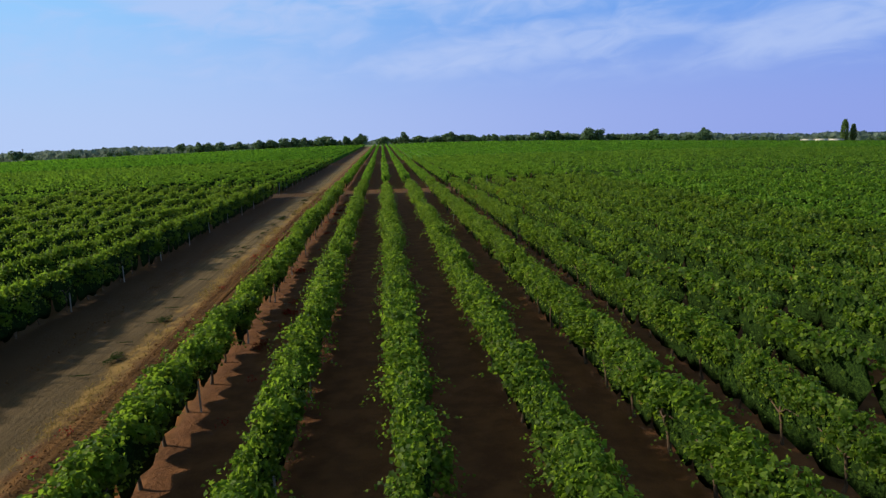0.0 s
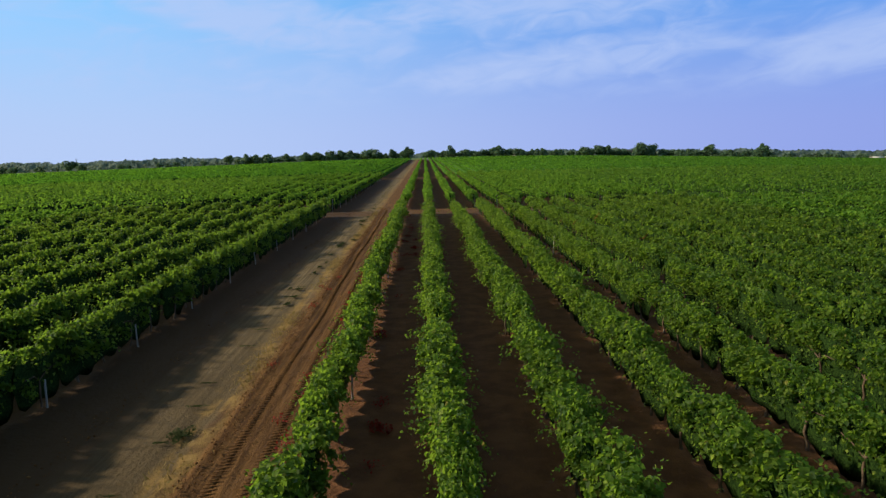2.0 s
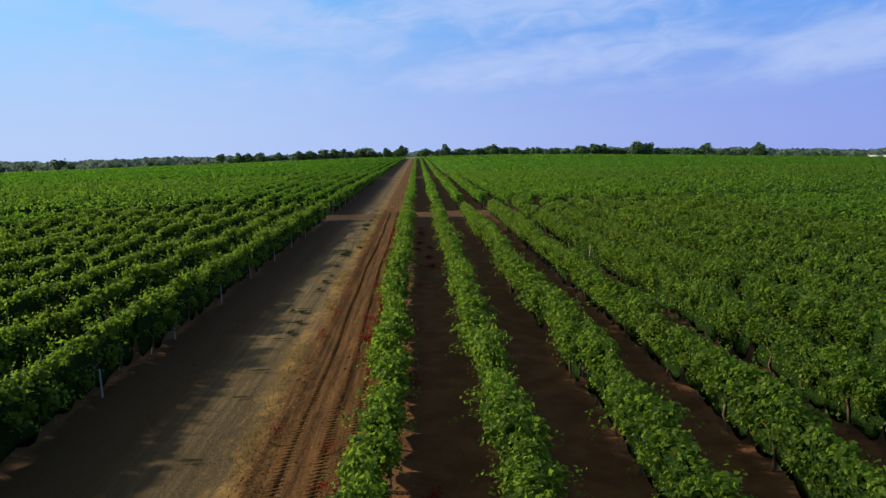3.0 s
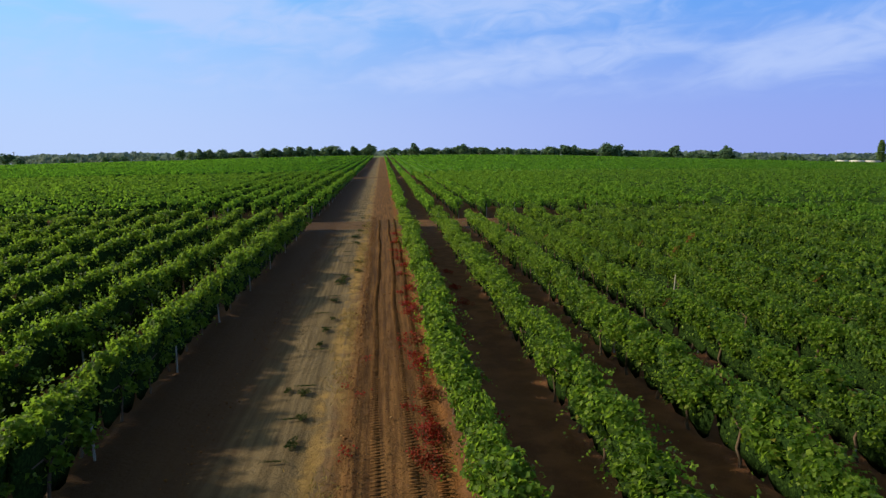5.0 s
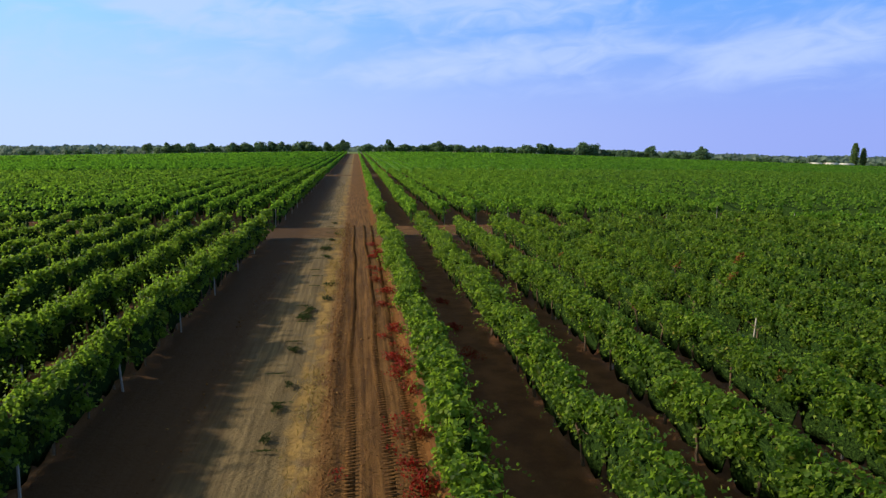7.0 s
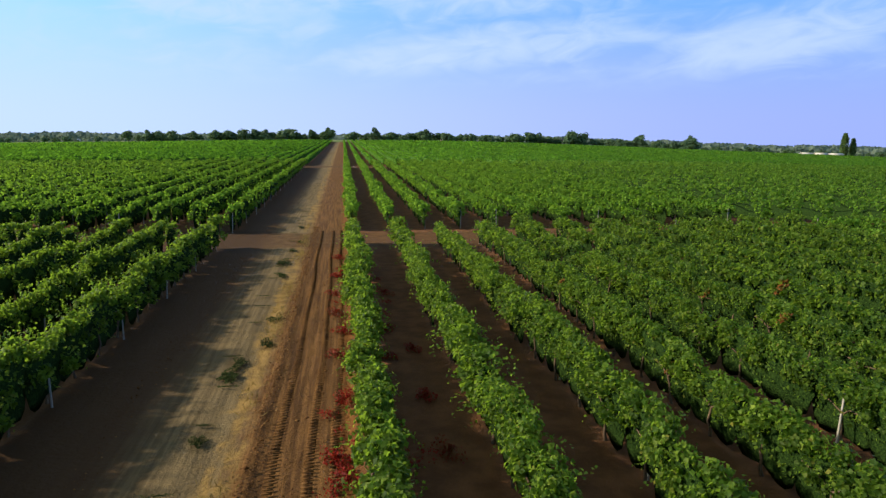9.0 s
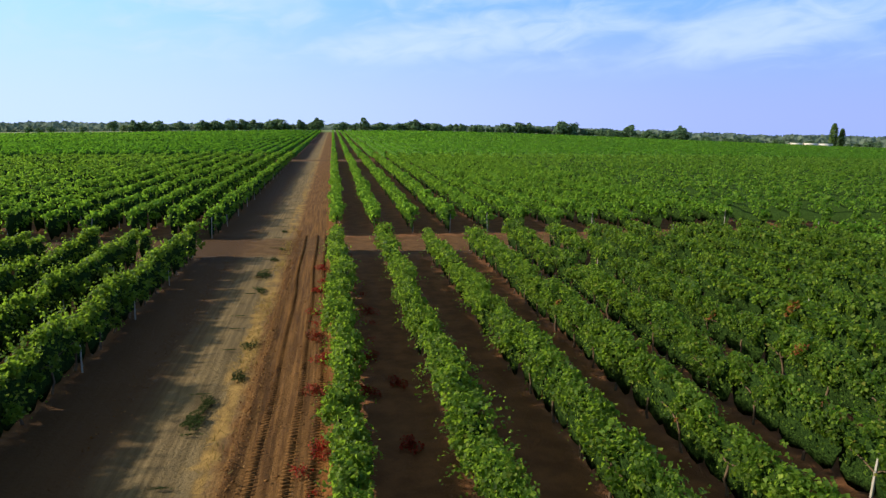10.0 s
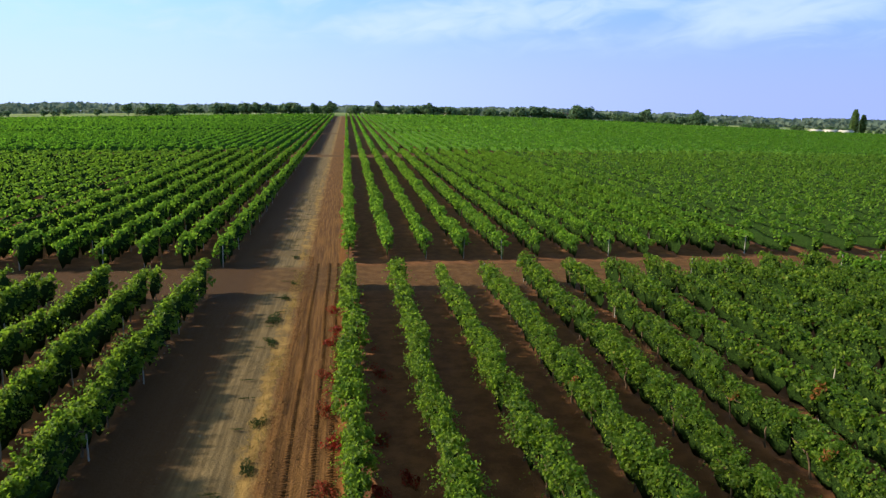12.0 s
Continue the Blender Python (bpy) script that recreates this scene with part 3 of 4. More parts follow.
ROW_LABEL = "long trellised row of leafy green grapevines on concrete posts"


def vine_row(x, y0, y1, kind, side, first_post, sunlit=False):
    row = thing("vine_row", x, y0, float(terrain(x, 0)), ROW_LABEL, "vine row", "rows of vines " + side)
    n = int((y1 - y0) / 2.0)
    step = (y1 - y0) / n
    for i in range(n):
        close = kind == "near" and y0 + i * step < 70
        if "east" in side:
            kinds = (OPEN if sunlit else NEAR) if close else {"beyond": BEYOND}.get(kind, MIDDLE)
        else:
            kinds = WILD_NEAR if close else {"beyond": WILD_BEYOND}.get(kind, WILD_MIDDLE)
        me = kinds[rng.integers(0, len(kinds))]
        flip, mirror = rng.choice((0.0, 180.0)), rng.choice((-1.0, 1.0))
        wide, tall = rng.uniform(0.74, 1.2), rng.uniform(0.92, 1.09)
        if "west" in side:
            tall = 0.55 + 0.5 * tall
            turned = Matrix.Diagonal((wide, mirror * step / 2.0, tall, 1))
        else:
            turned = pose(0, 0, 0, 0, 0, flip) @ Matrix.Diagonal((wide * mirror, step / 2.0, tall, 1))
        m = pose(rng.normal(0, 0.08), (i + 0.5) * step, 0) @ turned
        vine = part("vine", me, row, m)
        if kind == "near":
            part("trunk", TRUNKS[rng.integers(0, 4)], vine, pose(0, 0, 0), "brown twisted trunk")
    y = first_post + math.ceil((y0 + 1.0 - first_post) / 6.05) * 6.05
    while y < y1 - 1.5:
        part("post", POST, row, pose(rng.uniform(0.2, 0.32), y - y0, rng.normal(-0.1, 0.06), rng.normal(0, 1.5), rng.normal(0, 1.5), rng.uniform(-8, 8)), "grey concrete post")
        y += 6.05
    for y in (y0 + 0.3, y1 - 0.3):
        if y > 9 and rng.random() < 0.6:
            part("end_post", END_POST, row, pose(0, y - y0, 0, rng.normal(0, 2), rng.normal(0, 1.5), rng.uniform(-8, 8)), "pale concrete end post")
    return row


def tuft(name, n, spread, tall, size, mat, flat=0.4, shape=PLAIN, faces=PLAIN_FACES, reach=0.9):
    """A low plant: leaves over runners that spread from its root."""
    r = spread * rng.random(n) ** 0.6
    a = rng.uniform(0, 2 * np.pi, n)
    lump = 1 + 0.3 * np.sin(2 * a + rng.uniform(0, 6)) + 0.25 * np.sin(3 * a + rng.uniform(0, 6)) + 0.2 * np.sin(5 * a + rng.uniform(0, 6))
    p = np.stack((r * np.cos(a) * lump, r * np.sin(a) * lump, rng.uniform(0.01, 1.0, n) * tall * (1.1 - r / spread * 0.8)), 1)
    nrm = rng.normal(scale=flat, size=(n, 3)) + (0, 0, 1)
    v, f = leaves(p, nrm, size * rng.uniform(0.6, 1.3, n), shape, faces)
    runners = []
    for i in range(9):
        q, w = i * 0.7 + rng.normal(0, 0.1), spread * reach * rng.uniform(0.8, 1.2)
        runners.append(tube([(0, 0, 0.005), (0.5 * w * math.cos(q), 0.5 * w * math.sin(q), tall * 0.3), (w * math.cos(q + 0.2), w * math.sin(q + 0.2), 0.01)], (0.006, 0.005, 0.003), 4))
    rv, rf = join(runners)
    if rf.shape[1] == f.shape[1]:
        return mesh_of(name, np.concatenate((v, rv)), np.concatenate((f, rf + len(v))), [mat])
    return mesh_of(name, np.concatenate((v, rv)), [f, rf + len(v)], [mat])


def rust_clusters():
    """A few vines whose leaves have turned, on the sunny side of the eastern rows."""
    stock = [tuft("rust_leaves", 46, 0.26, 0.2, 0.1, M_RUSTLEAF, 1.0) for _ in range(3)]
    rows = [o for o in scene.objects if o.name.startswith("vine_row") and o.location.x > 0 and o.location.y < 70]
    for x, y, s in ((11.8, 63.0, 1.3), (9.04, 58.8, 0.8), (9.04, 63.5, 1.0), (3.56, 65.0, 0.8), (3.56, 70.7, 0.7), (3.56, 55.5, 0.8), (0.82, 46.7, 0.8), (3.56, 47.0, 0.7), (11.8, 51.0, 0.7)):
        row = min(rows, key=lambda o: abs(o.location.x - x))
        part("turned_leaves", stock[rng.integers(0, 3)], row, pose(-0.24, y - row.location.y, rng.uniform(1.1, 1.5), 0, -50, rng.uniform(-20, 20)) @ Matrix.Diagonal((s, s, 0.6 * s, 1)), "rust-red turned leaves")


def stakes():
    """A few taller stakes that show beside the leaves of the eastern rows."""
    rows = [o for o in scene.objects if o.name.startswith("vine_row") and o.location.x > 0 and o.location.y < 70]
    for x, y, lean in ((6.0, 52.6, 4.0), (14.5, 66.0, 2.0), (20.1, 82.2, 1.0)):
        row = min(rows, key=lambda o: abs(o.location.x - x))
        part("stake", STAKE, row, pose(x - row.location.x, y - row.location.y, 0, 0, lean, 10), "pale concrete stake")


def wedge(x):
    """Where a row at x first comes near enough to matter."""
    return (-x - 20.0) / 0.85 if x < 0 else (x - 12.0) / 1.05


def vineyard():
    for i in range(14):
        x = LEFT_ROW - PITCH * i
        y0 = max(8.0, wedge(x) - 2)
        vine_row(x, 8.0 + 2.0 * math.floor((y0 - 8.0) / 2.0), 83.0 + rng.uniform(-0.4, 0.3) - 0.16 * i, "near" if i < 2 else "middle" if i < 9 else "beyond", "west of the track", 45.3)
    for i in range(20):
        x = RIGHT_ROW + EAST_PITCH * i
        y0 = max(6.0, wedge(x) - 2)
        vine_row(x, 6.0 + 2.0 * math.floor((y0 - 6.0) / 2.0), 83.7 + rng.uniform(-0.5, 0.4), "near" if i < 6 else "middle" if i < 12 else "beyond", "east of the track", 39.4 + rng.uniform(-0.4, 0.4), i == 0)
    for i in range(7):
        vine_row(LEFT_ROW - PITCH * i, 89.3 + rng.uniform(-0.3, 0.3), BLOCKS[1][1], "beyond", "west of the track", 95.0)
    for i in range(12):
        vine_row(RIGHT_ROW + EAST_PITCH * i, 90.0 + rng.uniform(-0.3, 0.3), BLOCKS[1][1], "beyond", "east of the track", 96.0)
    rust_clusters()
    stakes()


vineyard()


def far_rows():
    """The rows farther off, block by block: lumpy hedges with loose tufts of leaf."""
    for b, (a, e) in enumerate(BLOCKS):
        vs, fs, off = [], [], 0
        tp, tn, ts = [], [], []
        for side in (-1, 1):
            for i in range(170):
                x = LEFT_ROW - PITCH * i if side < 0 else RIGHT_ROW + EAST_PITCH * i
                built = (14, 7)[b] if b < 2 and side < 0 else (20, 12)[b] if b < 2 else 0
                if i < built:
                    continue
                y0 = max(a, 8.0, (-x - 25.0) / 0.72 - 6 if x < 0 else (x - 15.0) / 1.0 - 6)
                y1 = min(e, float(end_of_vines(x)))
                if y1 - y0 < 4:
                    continue
                step = 1.2 if y0 < 180 else 2.4 if y0 < 270 else 4.5
                n = int((y1 - y0) / step) + 1
                y = np.linspace(y0, y1, n)
                z0 = terrain(x, y)
                h = (1.12 if b < 2 else 1.36) + rng.normal(0, 0.16, n)
                w = (0.24 if b < 2 else 0.32) + rng.normal(0, 0.06, n)
                dx = rng.normal(0, 0.07, n)
                ring = np.stack([np.stack((x + dx + k * w, y + rng.normal(0, 0.12, n), z0 + q * h), 1) for k, q in
                                 ((-0.9, 0.26), (-0.7, 0.88), (0.5, 1.0), (0.9, 0.26))], 1)
                vs.append(ring.reshape(-1, 3))
                j = (np.arange(n - 1)[:, None] * 4 + np.arange(3)[None]).ravel() + off
                fs.append(np.stack((j, j + 1, j + 5, j + 4), 1))
                caps = np.array([(0, 1, 2, 3)]) + off
                fs.append(caps)
                fs.append(caps + (n - 1) * 4)
                off += n * 4
                per, big, apart = ((16.0, 0.29, 0.32), (20.0, 0.29, 0.32), (8.0, 0.38, 0.45), (3.2, 0.58, 0.8), (2.2, 0.7, 1.2), (1.7, 0.8, 1.5))[b]
                q = max(2, int((y1 - y0) / apart))
                m = int((y1 - y0) * per)
                # clumps along the row, each a small dome of leaves
                cy, cx, cz, cr = rng.uniform(y0 - 0.2, y1, q), rng.normal(0, 0.1, q), rng.uniform(1.38, 1.62, q), rng.uniform(0.2, 0.32, q)
                if b < 2:
                    cz = np.where(rng.random(q) < 0.3, rng.uniform(0.6, 1.25, q), cz)
                front = slice(0, max(2, q // 40))
                cy[front], cz[front] = y0 - 0.1, rng.uniform(0.7, 1.4, len(cy[front]))
                c = np.where(rng.random(m) < 40 / m, 0, rng.integers(0, q, m))
                d = unit(rng.normal(size=(m, 3)) + (-0.1, -0.1, 0.5))
                tp.append(np.stack((x + cx[c], cy[c], terrain(x, cy[c]) + cz[c]), 1) + d * cr[c][:, None] * np.array((1.15, 1.2, 0.95)))
                tn.append(d * 0.8 + (-0.1, 0, 0.4) + rng.normal(scale=0.4, size=(m, 3)))
                ts.append(big * rng.uniform(0.7, 1.3, m))
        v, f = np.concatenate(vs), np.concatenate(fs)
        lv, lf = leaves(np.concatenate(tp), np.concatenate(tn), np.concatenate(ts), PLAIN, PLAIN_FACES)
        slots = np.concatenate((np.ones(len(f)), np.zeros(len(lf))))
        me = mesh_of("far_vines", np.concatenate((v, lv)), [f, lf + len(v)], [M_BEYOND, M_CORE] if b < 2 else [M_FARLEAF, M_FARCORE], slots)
        mesh_thing("far_vine_rows", me, Matrix(), "distant green grapevine rows of one vineyard block", "vineyard", "far vine blocks", "stuff")


far_rows()

# ---- what grows and lies by the track ----


def weeds():
    red = [tuft("red_weed", 240, s, 0.2, 0.07, M_REDWEED, 0.8) for s in (0.42, 0.32, 0.5)]
    spots = ((-5.14, 50.7), (-5.24, 47.8), (-5.37, 42.6), (-5.44, 39.9), (-5.63, 38.4), (-5.33, 75.4), (-5.70, 69.5), (-5.67, 66.2),
             (-5.30, 63.7), (-5.59, 60.9), (-3.97, 60.6), (-3.75, 63.7), (-3.49, 69.6), (-5.77, 73.4), (-5.60, 78.5),
             (-3.83, 20.5), (-4.09, 33.8), (-3.51, 24.9), (-5.27, 52.6), (-5.37, 45.3), (-5.29, 57.0), (-3.1, 57.0), (-3.05, 61.2), (-2.95, 53.6), (-5.52, 53.5))
    for x, y in spots:
        mesh_thing("red_weed", red[rng.integers(0, 3)], pose(x, y, 0.0, 0, 0, rng.normal(0, 15)) @ Matrix.Diagonal((rng.uniform(0.6, 0.85), rng.uniform(1.1, 1.7), 0.8, 1)),
                   "low red-leaved weed growing in the rutted soil", "weed", "red weeds along the track")
    n = 3000
    c = rng.integers(0, 85, n)
    cy = np.where(rng.random(85) < 0.4, rng.uniform(37, 56, 85), rng.uniform(12, 82, 85))
    cx = np.where(rng.random(85) < 0.65, rng.normal(-5.55, 0.25, 85), np.where(rng.random(85) < 0.8, rng.normal(-3.5, 0.4, 85), rng.normal(-7.35, 0.15, 85)))
    p = np.stack((cx[c] + rng.normal(0, 0.1, n), cy[c] + rng.normal(0, 0.16, n), rng.uniform(0.0, 0.1, n)), 1)
    v, f = leaves(p, rng.normal(scale=0.7, size=(n, 3)) + (0, 0, 1), rng.uniform(0.035, 0.075, n), PLAIN, PLAIN_FACES)
    mesh_thing("red_seedlings", mesh_of("red_seedlings", v, f, [M_REDWEED]), Matrix(), "scattered small red weed seedlings in worked soil", "weed", kind="stuff")
    mats = [tuft("creeping_weed", 620, 0.36, 0.014, 0.05, M_MAT, 0.2, reach=0.4) for _ in range(4)]
    for x, y, s in ((-8.40, 24.9, 1.0), (-8.50, 20.1, 1.0), (-8.70, 59.3, 1.2), (-8.55, 60.4, 0.9), (-8.54, 51.4, 0.5), (-8.62, 77.4, 1.6), (-8.41, 73.9, 1.1),
                    (-8.38, 81.3, 1.0), (-8.13, 84.6, 0.8), (-8.48, 91.8, 1.0), (-8.69, 49.7, 0.6), (-8.74, 47.8, 0.5), (-8.76, 43.0, 0.6), (-8.63, 41.2, 0.5),
                    (-8.66, 39.6, 0.6), (-9.22, 43.2, 0.4), (-8.70, 54.8, 0.7), (-8.00, 65.5, 0.9), (-7.95, 62.4, 0.9)):
        mesh_thing("creeping_weed", mats[rng.integers(0, 4)], pose(x, y, 0.0, 0, 0, rng.uniform(-12, 12)) @ Matrix.Diagonal((s * 0.7, s * 1.4, 1, 1)),
                   "flat dark green mat of weeds on the beaten track", "weed", "weed mats on the track")
    bits = [tuft("weed_tuft", 40, 0.2, 0.02, 0.05, M_MAT, 0.2) for _ in range(3)]
    for i in range(46):
        y = 18 + i * 2.9 + rng.normal(0, 0.5)
        mesh_thing("creeping_weed", bits[i % 3], pose(rng.normal(-8.75, 0.12), y, 0.0) @ Matrix.Diagonal((1.5, 0.55, 1, 1)),
                   "small dark green weed patch on the beaten track", "weed", "weed mats on the track")
    # dry grass along the edge between the track and the windrow, in one mesh
    n = 5200
    y = rng.uniform(10, 95, n)
    keep = (np.sin(y * 0.9) + np.sin(y * 0.37 + 2) + rng.normal(0, 0.6, n)) > 0.1
    y = y[keep]
    x = rng.normal(-7.85, 0.2, len(y))
    v, f = leaves(np.stack((x, y, np.full(len(y), 0.0)), 1), rng.normal(scale=0.5, size=(len(y), 3)) + (0, 0, 0.25), rng.uniform(0.1, 0.22, len(y)), BLADE, BLADE_FACES, -1.4)
    mesh_thing("dry_grass", mesh_of("dry_grass", v, f, [M_DRY]), Matrix(), "thin yellow dry grass along the track's edge", "grass", kind="stuff")


weeds()


def lumps():
    """Clods of the windrow and of the worked strip, and the lug marks in the ruts."""
    ico = np.array([(1, 0, 0), (-1, 0, 0), (0, 1, 0), (0, -1, 0), (0, 0, 1), (0, 0, -1)], float)
    tri = np.array([(0, 2, 4), (2, 1, 4), (1, 3, 4), (3, 0, 4), (2, 0, 5), (1, 2, 5), (3, 1, 5), (0, 3, 5)])
    n = 8500
    y = rng.uniform(9, 92, n)
    k = rng.random(n)
    x = np.where(k < 0.6, rng.normal(-7.32, 0.14, n), np.where(k < 0.85, rng.uniform(-7.1, -5.0, n), rng.normal(-10.75, 0.2, n)))
    s = rng.gamma(2.0, 0.006, n) + 0.007
    v = ico[None] * s[:, None, None] * rng.uniform(0.6, 1.3, (n, 6, 1)) * np.array((1.0, 1.0, 0.7))
    v = v + np.stack((x, y, ripple(x, y) + s * 0.25), 1)[:, None]
    f = tri[None] + (np.arange(n) * 6)[:, None, None]
    mesh_thing("soil_clods", mesh_of("soil_clods", v.reshape(-1, 3), f.reshape(-1, 3), [M_CLOD]), Matrix(), "crumbled brown soil clods along the ruts", "soil", kind="stuff")
    marks = []
    for c in (-6.8, -6.0, -5.45):
        for i in range(470):
            y = 10 + i * 0.17 + rng.normal(0, 0.01)
            wob = 0.05 * math.sin(y * 0.21) + 0.03 * math.sin(y * 0.53 + 1.0)
            bv, bf = box(-0.11, 0.11, -0.03, 0.03, -0.02, 0.003)
            bv[4:, 1] *= 0.45
            bv[:, 1] += np.abs(bv[:, 0]) * 0.5 * (1 if i % 2 else 0.8)
            bv[:, 0] += c + wob
            bv[:, 1] += y
            bv[:, 2] += float(ripple(np.array(c + wob), np.array(y))) + 0.003
            marks.append((bv, bf))
    v, f = join(marks)
    mesh_thing("tyre_marks", mesh_of("tyre_marks", v, f, [M_EARTH]), Matrix(), "ribbed tractor tyre marks pressed into brown soil", "tyre marks", kind="stuff")


lumps()

# ---- the far edge of the fields ----


def tree_meshes(name, n, mat, low, knobs, size=1.0):
    """Trunk and crown of a tree 1 m high and about 1 m across (to be scaled): knobbly round foliage down to height low."""
    mid, half = (1 + low) / 2, (1 - low) / 2
    ps, ns = [], []
    for i in range(knobs):
        d = unit(rng.normal(size=(1, 3)) + (0, 0, 0.25))[0]
        far = 0.0 if i == 0 else rng.uniform(0.4, 0.72)
        c = np.array((0, 0, mid)) + d * far * np.array((0.5, 0.5, half))
        r = 0.62 if i == 0 else rng.uniform(0.28, 0.45)
        m = n * (3 if i == 0 else 1) // (knobs + 2)
        e = unit(rng.normal(size=(m, 3)))
        ps.append(c + e * r * np.array((0.5, 0.5, half)) * rng.uniform(0.75, 1.08, (m, 1)))
        ns.append(e + (0, 0, 0.3) + rng.normal(scale=0.4, size=(m, 3)))
    p = np.concatenate(ps)
    p[:, 2] = p[:, 2] / max(p[:, 2].max(), 0.5)
    p[:, :2] *= np.interp(p[:, 2], (0.0, 0.4, 1.0), (1.5, 1.12, 0.95))[:, None]
    v, f = leaves(p, np.concatenate(ns), size * rng.uniform(0.1, 0.19, len(p)), PLAIN, PLAIN_FACES)
    crown = mesh_of(name + "_crown", v, f, [mat])
    pieces = [tube([(0, 0, -0.03), (0.01, 0, 0.3), (0.02, 0.01, 0.7)], (0.03, 0.024, 0.01), 6)]
    for _ in range(4):
        a = rng.uniform(0, 6.28)
        pieces.append(tube([(0.01, 0, rng.uniform(0.2, 0.4)), (0.3 * math.cos(a), 0.3 * math.sin(a), rng.uniform(0.5, 0.75))], (0.014, 0.005), 5))
    tv, tf = join(pieces)
    return mesh_of(name + "_trunk", tv, tf, [M_BARK], smooth=True), crown


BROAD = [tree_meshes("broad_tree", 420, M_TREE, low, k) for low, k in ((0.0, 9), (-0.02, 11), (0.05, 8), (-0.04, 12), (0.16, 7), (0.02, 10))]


def poplar_meshes(n):
    """A slender column of foliage from the ground up, 1 m high."""
    t = rng.random(n) ** 0.85
    r = 0.1 * np.sin(np.pi * np.clip(t * 0.86 + 0.1, 0, 1)) ** 0.6 * rng.uniform(0.5, 1.1, n)
    a = rng.uniform(0, 6.28, n)
    d = np.stack((np.cos(a), np.sin(a), 0.5 * np.ones(n)), 1)
    p = np.stack((r * np.cos(a), r * np.sin(a), 0.02 + 0.97 * t), 1)
    v, f = leaves(p, d + rng.normal(scale=0.5, size=(n, 3)), rng.uniform(0.035, 0.065, n), PLAIN, PLAIN_FACES)
    tv, tf = tube([(0, 0, -0.02), (0.003, 0, 0.4), (0, 0, 0.9)], (0.02, 0.014, 0.004), 7)
    return mesh_of("poplar_trunk", tv, tf, [M_BARK], smooth=True), mesh_of("poplar_crown", v, f, [M_POPLAR])


TALL = [poplar_meshes(900) for _ in range(2)]


def tree(x, y, tall, kit, wide=1.0, label="leafy dark green broad-crowned tree at the field's edge", group="trees along the far edge"):
    z = float(terrain(x, y))
    t = thing("tree", x, y, z, label, "tree", group)
    t.scale = (tall * wide, tall * wide, tall)
    t.rotation_euler = (0, 0, rng.uniform(0, 6.28))
    part("trunk", kit[0], t)
    part("crown", kit[1], t)
    return t


def edge_of_fields():
    # single trees that stand out: place across, height of the top, spread
    marked = ((-160, 6.3, 7), (-147, 6.8, 8), (-139, 6.6, 7), (-130, 7.1, 9), (-115, 6.5, 7), (-99, 7.4, 9), (-91, 7.5, 9), (-78, 8.7, 10),
              (-71, 8.3, 8), (-63, 8.2, 9), (-49, 9.0, 10), (-42, 9.2, 9), (-29, 8.4, 6), (-16, 9.8, 10), (2, 7.4, 9), (19, 10.6, 8), (32, 7.1, 8),
              (58, 9.4, 12), (75, 7.2, 9), (131, 7.6, 10), (141, 8.2, 11), (148, 7.8, 9), (175, 9.8, 12), (185, 8.8, 9), (233, 7.0, 9), (276, 6.6, 10))
    for i, (x, top, wide) in enumerate(marked):
        tall = top - float(terrain(x, 575))
        tree(x, 575 + rng.uniform(-2, 3), tall, BROAD[4 if i == 15 else (0, 1, 3, 5)[i % 4]], 1.3 * wide / tall)
    # lower trees that close the gaps between them
    for i in range(104):
        x = -158 + i * 4.3 + rng.normal(0, 1.4)
        if -14 < x < -6:
            continue
        tall = rng.uniform(5.0, 7.4) * (1.0 if x > -90 else 0.8)
        tree(x, 579 + rng.uniform(-3, 10), tall, BROAD[rng.integers(0, 6)], rng.uniform(1.0, 1.5))
    for x, y, tall in ((-206, 545, 4.4), (-200, 548, 4.0), (-177, 560, 3.2), (-228, 530, 4.6), (-246, 505, 5.4), (-262, 520, 8.6), (-272, 500, 5.0), (-285, 490, 5.5),
                       (-236, 560, 4.0), (-300, 470, 5.6), (-255, 470, 4.2), (-190, 600, 4.4), (-216, 610, 4.6), (-310, 520, 6.0)):
        tree(x, y, tall, BROAD[(1, 3, 0)[int(tall * 10) % 3]], 1.5, "low round green bush in open grassland", "bushes in the far meadow")
    for i in range(74):
        x = rng.uniform(196, 430)
        tree(x, float(end_of_vines(x)) + rng.uniform(18, 90), rng.uniform(2.8, 5.2), BROAD[rng.integers(0, 6)], 1.4, "low leafy green tree among far sheds", "trees by the sheds")
    for x, y, h in ((310, 440, 15.8), (316.8, 441, 12.8)):
        tree(x, y, h, TALL[0 if h > 14 else 1], 1.55, "tall slender green poplar standing by pale sheds", "poplars")


edge_of_fields()


def woods():
    """Far woods all along the horizon, crown by crown, as one sheet of leaf clumps."""
    n = 24000
    a = np.radians(rng.uniform(-62, 66, n))
    d = rng.uniform(900, 1150, n)
    x, y = d * np.sin(a), d * np.cos(a)
    crest = np.interp(x, (-433, -300, 0, 215, 344, 460, 635, 790), (0.0, 1.6, 1.4, 2.6, 0.4, -4.0, -6.2, -10.0))
    crest = crest + 0.7 * np.sin(a * 31) + 0.6 * np.sin(a * 73 + 1) + 0.6 * np.sin(a * 190 + 2)
    base = terrain(x, y) - 1.0
    z = base + rng.random(n) ** 0.6 * (crest - base)
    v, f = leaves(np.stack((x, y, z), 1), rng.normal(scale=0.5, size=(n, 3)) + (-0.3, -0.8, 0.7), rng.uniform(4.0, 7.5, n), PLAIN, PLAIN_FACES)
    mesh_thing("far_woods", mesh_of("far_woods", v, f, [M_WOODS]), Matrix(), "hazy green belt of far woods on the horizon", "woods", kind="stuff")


woods()


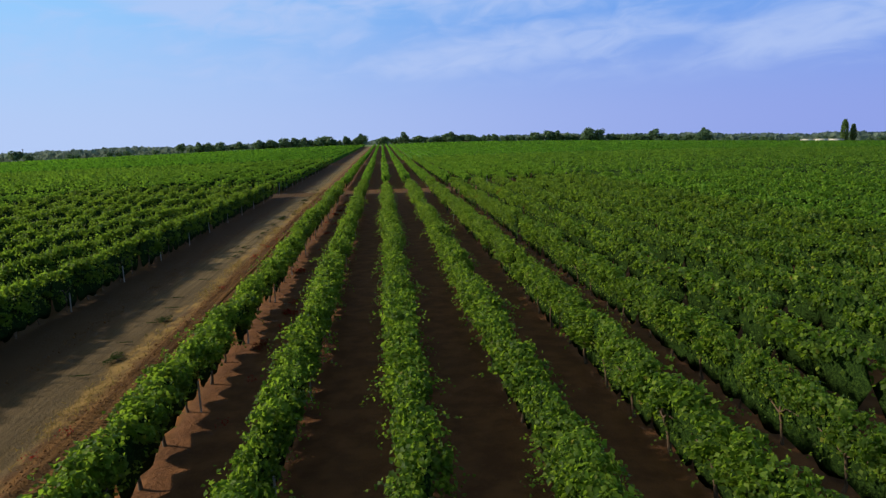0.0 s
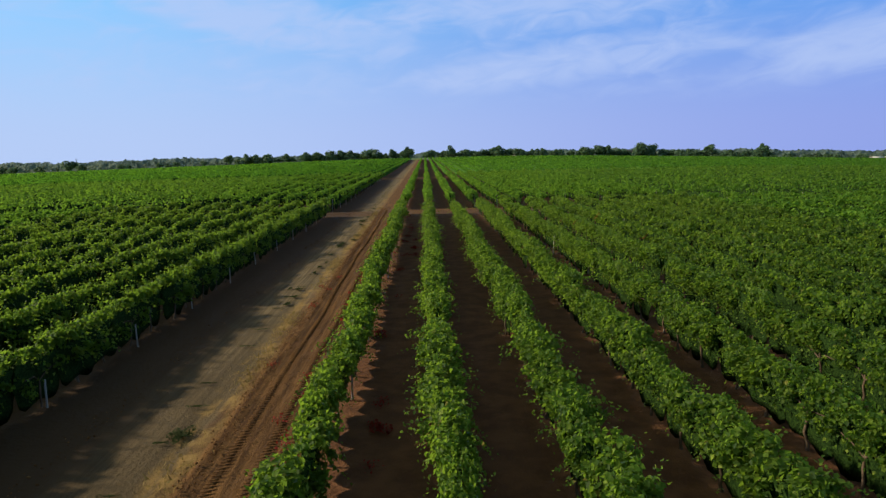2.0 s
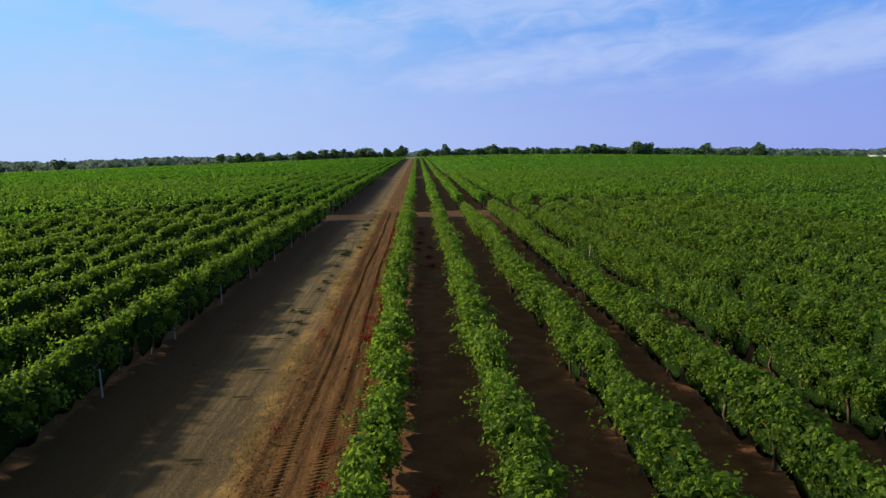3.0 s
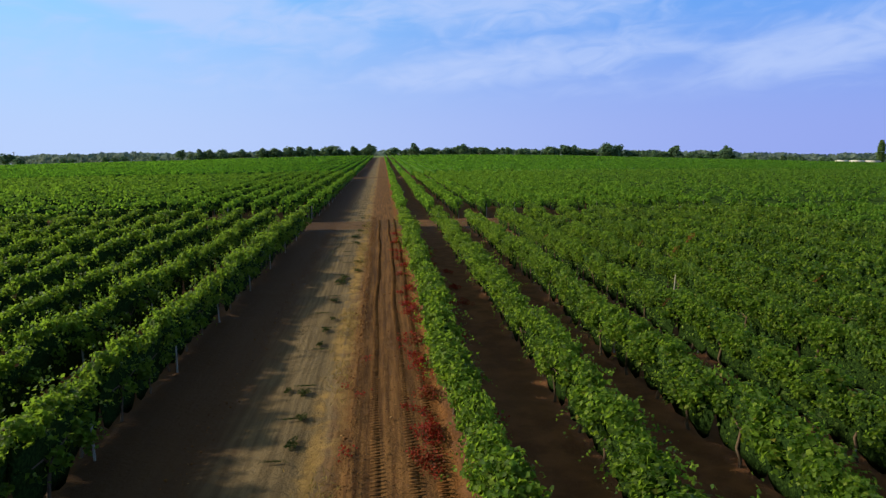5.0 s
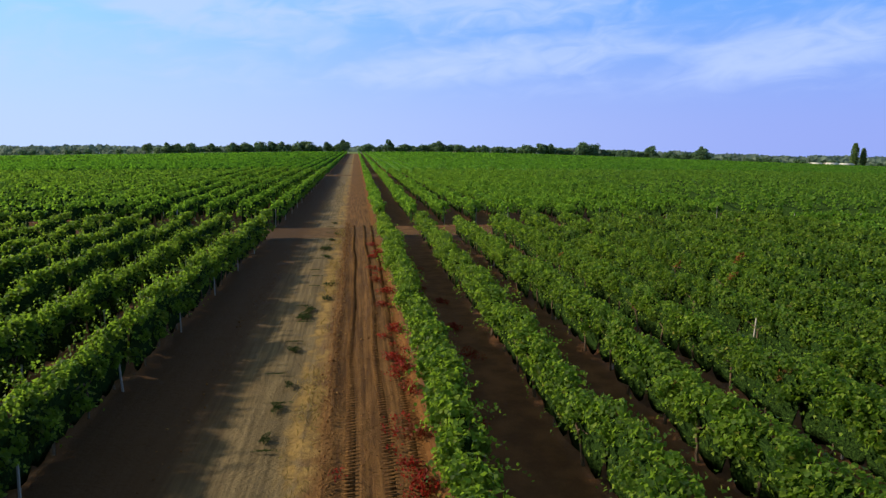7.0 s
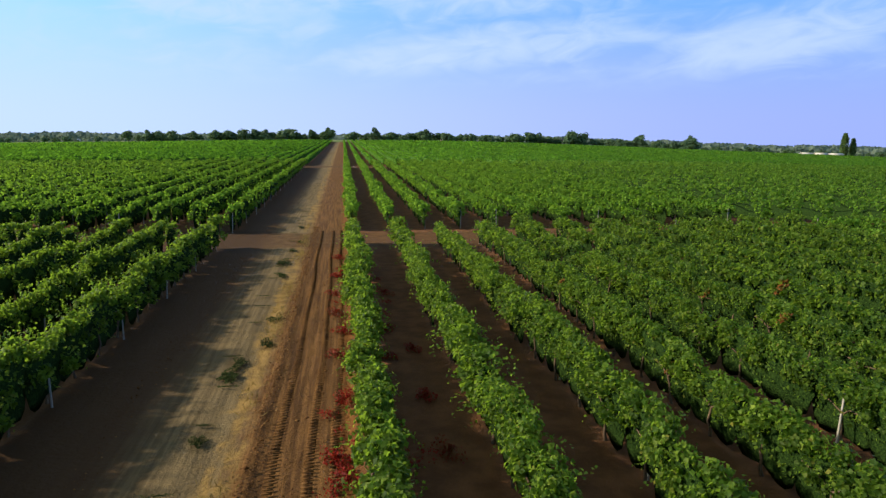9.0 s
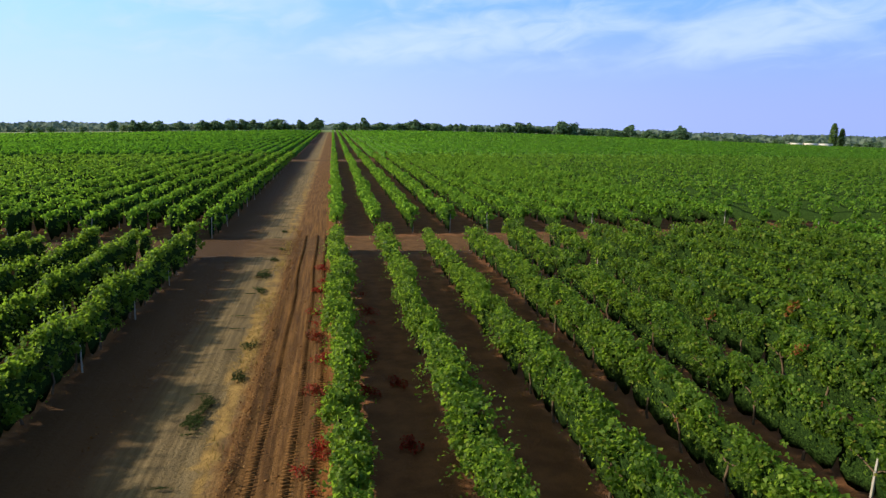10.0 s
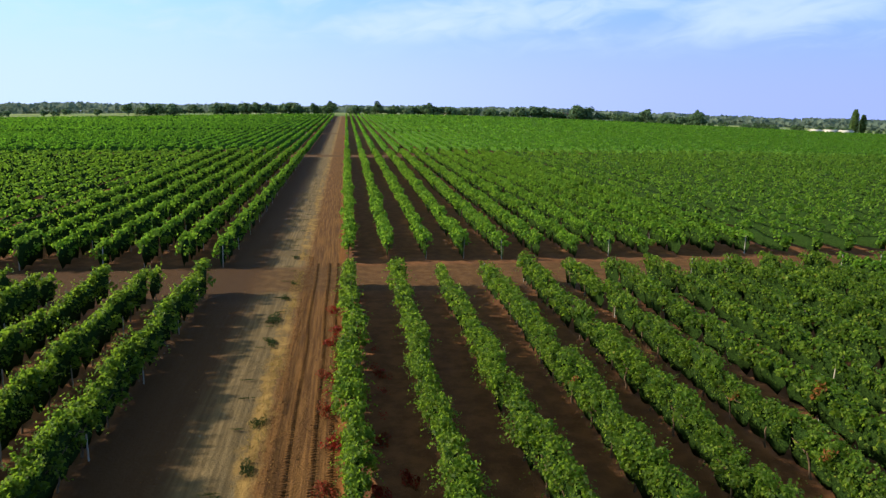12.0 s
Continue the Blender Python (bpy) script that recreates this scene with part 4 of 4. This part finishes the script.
def shed(x, y, turn, long, deep, eave, ridge, label, windows=0, pale=False):
    t = thing("shed", x, y, float(terrain(x, y)), label, "building", "far farm buildings")
    t.rotation_euler = (0, 0, radians(turn))
    v, f = box(-long / 2, long / 2, -deep / 2, deep / 2, -0.5, eave)
    part("wall", mesh_of("shed_wall", v, f, [M_PLASTER]), t)
    o = 0.35
    rv = np.array([(sx * (long / 2 + o), sy * (deep / 2 + o) if sy else 0, (eave if sy else ridge) + dz) for dz in (0, 0.18) for sx in (-1, 1) for sy in (-1, 0, 1)], float)
    rf = np.array([(0, 3, 4, 1), (1, 4, 5, 2), (6, 7, 10, 9), (7, 8, 11, 10), (0, 1, 7, 6), (1, 2, 8, 7), (3, 9, 10, 4), (4, 10, 11, 5), (0, 6, 9, 3), (2, 5, 11, 8)])
    part("roof", mesh_of("shed_roof", rv, rf, [M_PLASTER if pale else M_ROOF]), t, label="pale sheet roof" if pale else "light reddish tiled roof")
    for i in range(windows):
        wx = -long / 2 + long * (i + 0.5) / windows
        wv, wf = box(wx - 0.6, wx + 0.6, -deep / 2 - 0.04, -deep / 2 + 0.1, eave * 0.4, eave * 0.78)
        part("window", mesh_of("shed_window", wv, wf, [M_PANE]), t, label="dark glazed window")


def buildings():
    shed(281, 436, -8, 6, 5, 1.9, 2.5, "small pale outbuilding among trees", 1, True)
    shed(289.5, 434, -8, 7.5, 5, 2.1, 2.7, "long low pale farm shed among trees", 3, True)
    shed(299.5, 434, -8, 8, 5, 2.1, 2.7, "long low pale farm shed beside poplars", 3, True)
    shed(167, 592, -6, 12, 8, 3.8, 5.6, "pale house with a light pinkish roof among trees", 3)
    shed(240, 600, -20, 9, 7, 3.4, 5.0, "pale low house behind trees", 2)
    shed(77, 598, 10, 8, 7, 4.4, 6.4, "pale low house behind trees", 2)

buildings()


def utility_pole(x, y, tall):
    t = thing("utility_pole", x, y, float(terrain(x, y)), "dark weathered wooden utility pole in open grassland", "pole")
    v, f = tube([(0, 0, -0.5), (0, 0, tall * 0.6), (0, 0, tall)], (0.32, 0.27, 0.2), 8)
    part("mast", mesh_of("pole_mast", v, f, [M_BARK], smooth=True), t)
    v, f = box(-0.9, 0.9, -0.1, 0.1, tall - 0.9, tall - 0.65)
    part("crossarm", mesh_of("pole_crossarm", v, f, [M_BARK]), t)


utility_pole(-266, 540, 10.0)
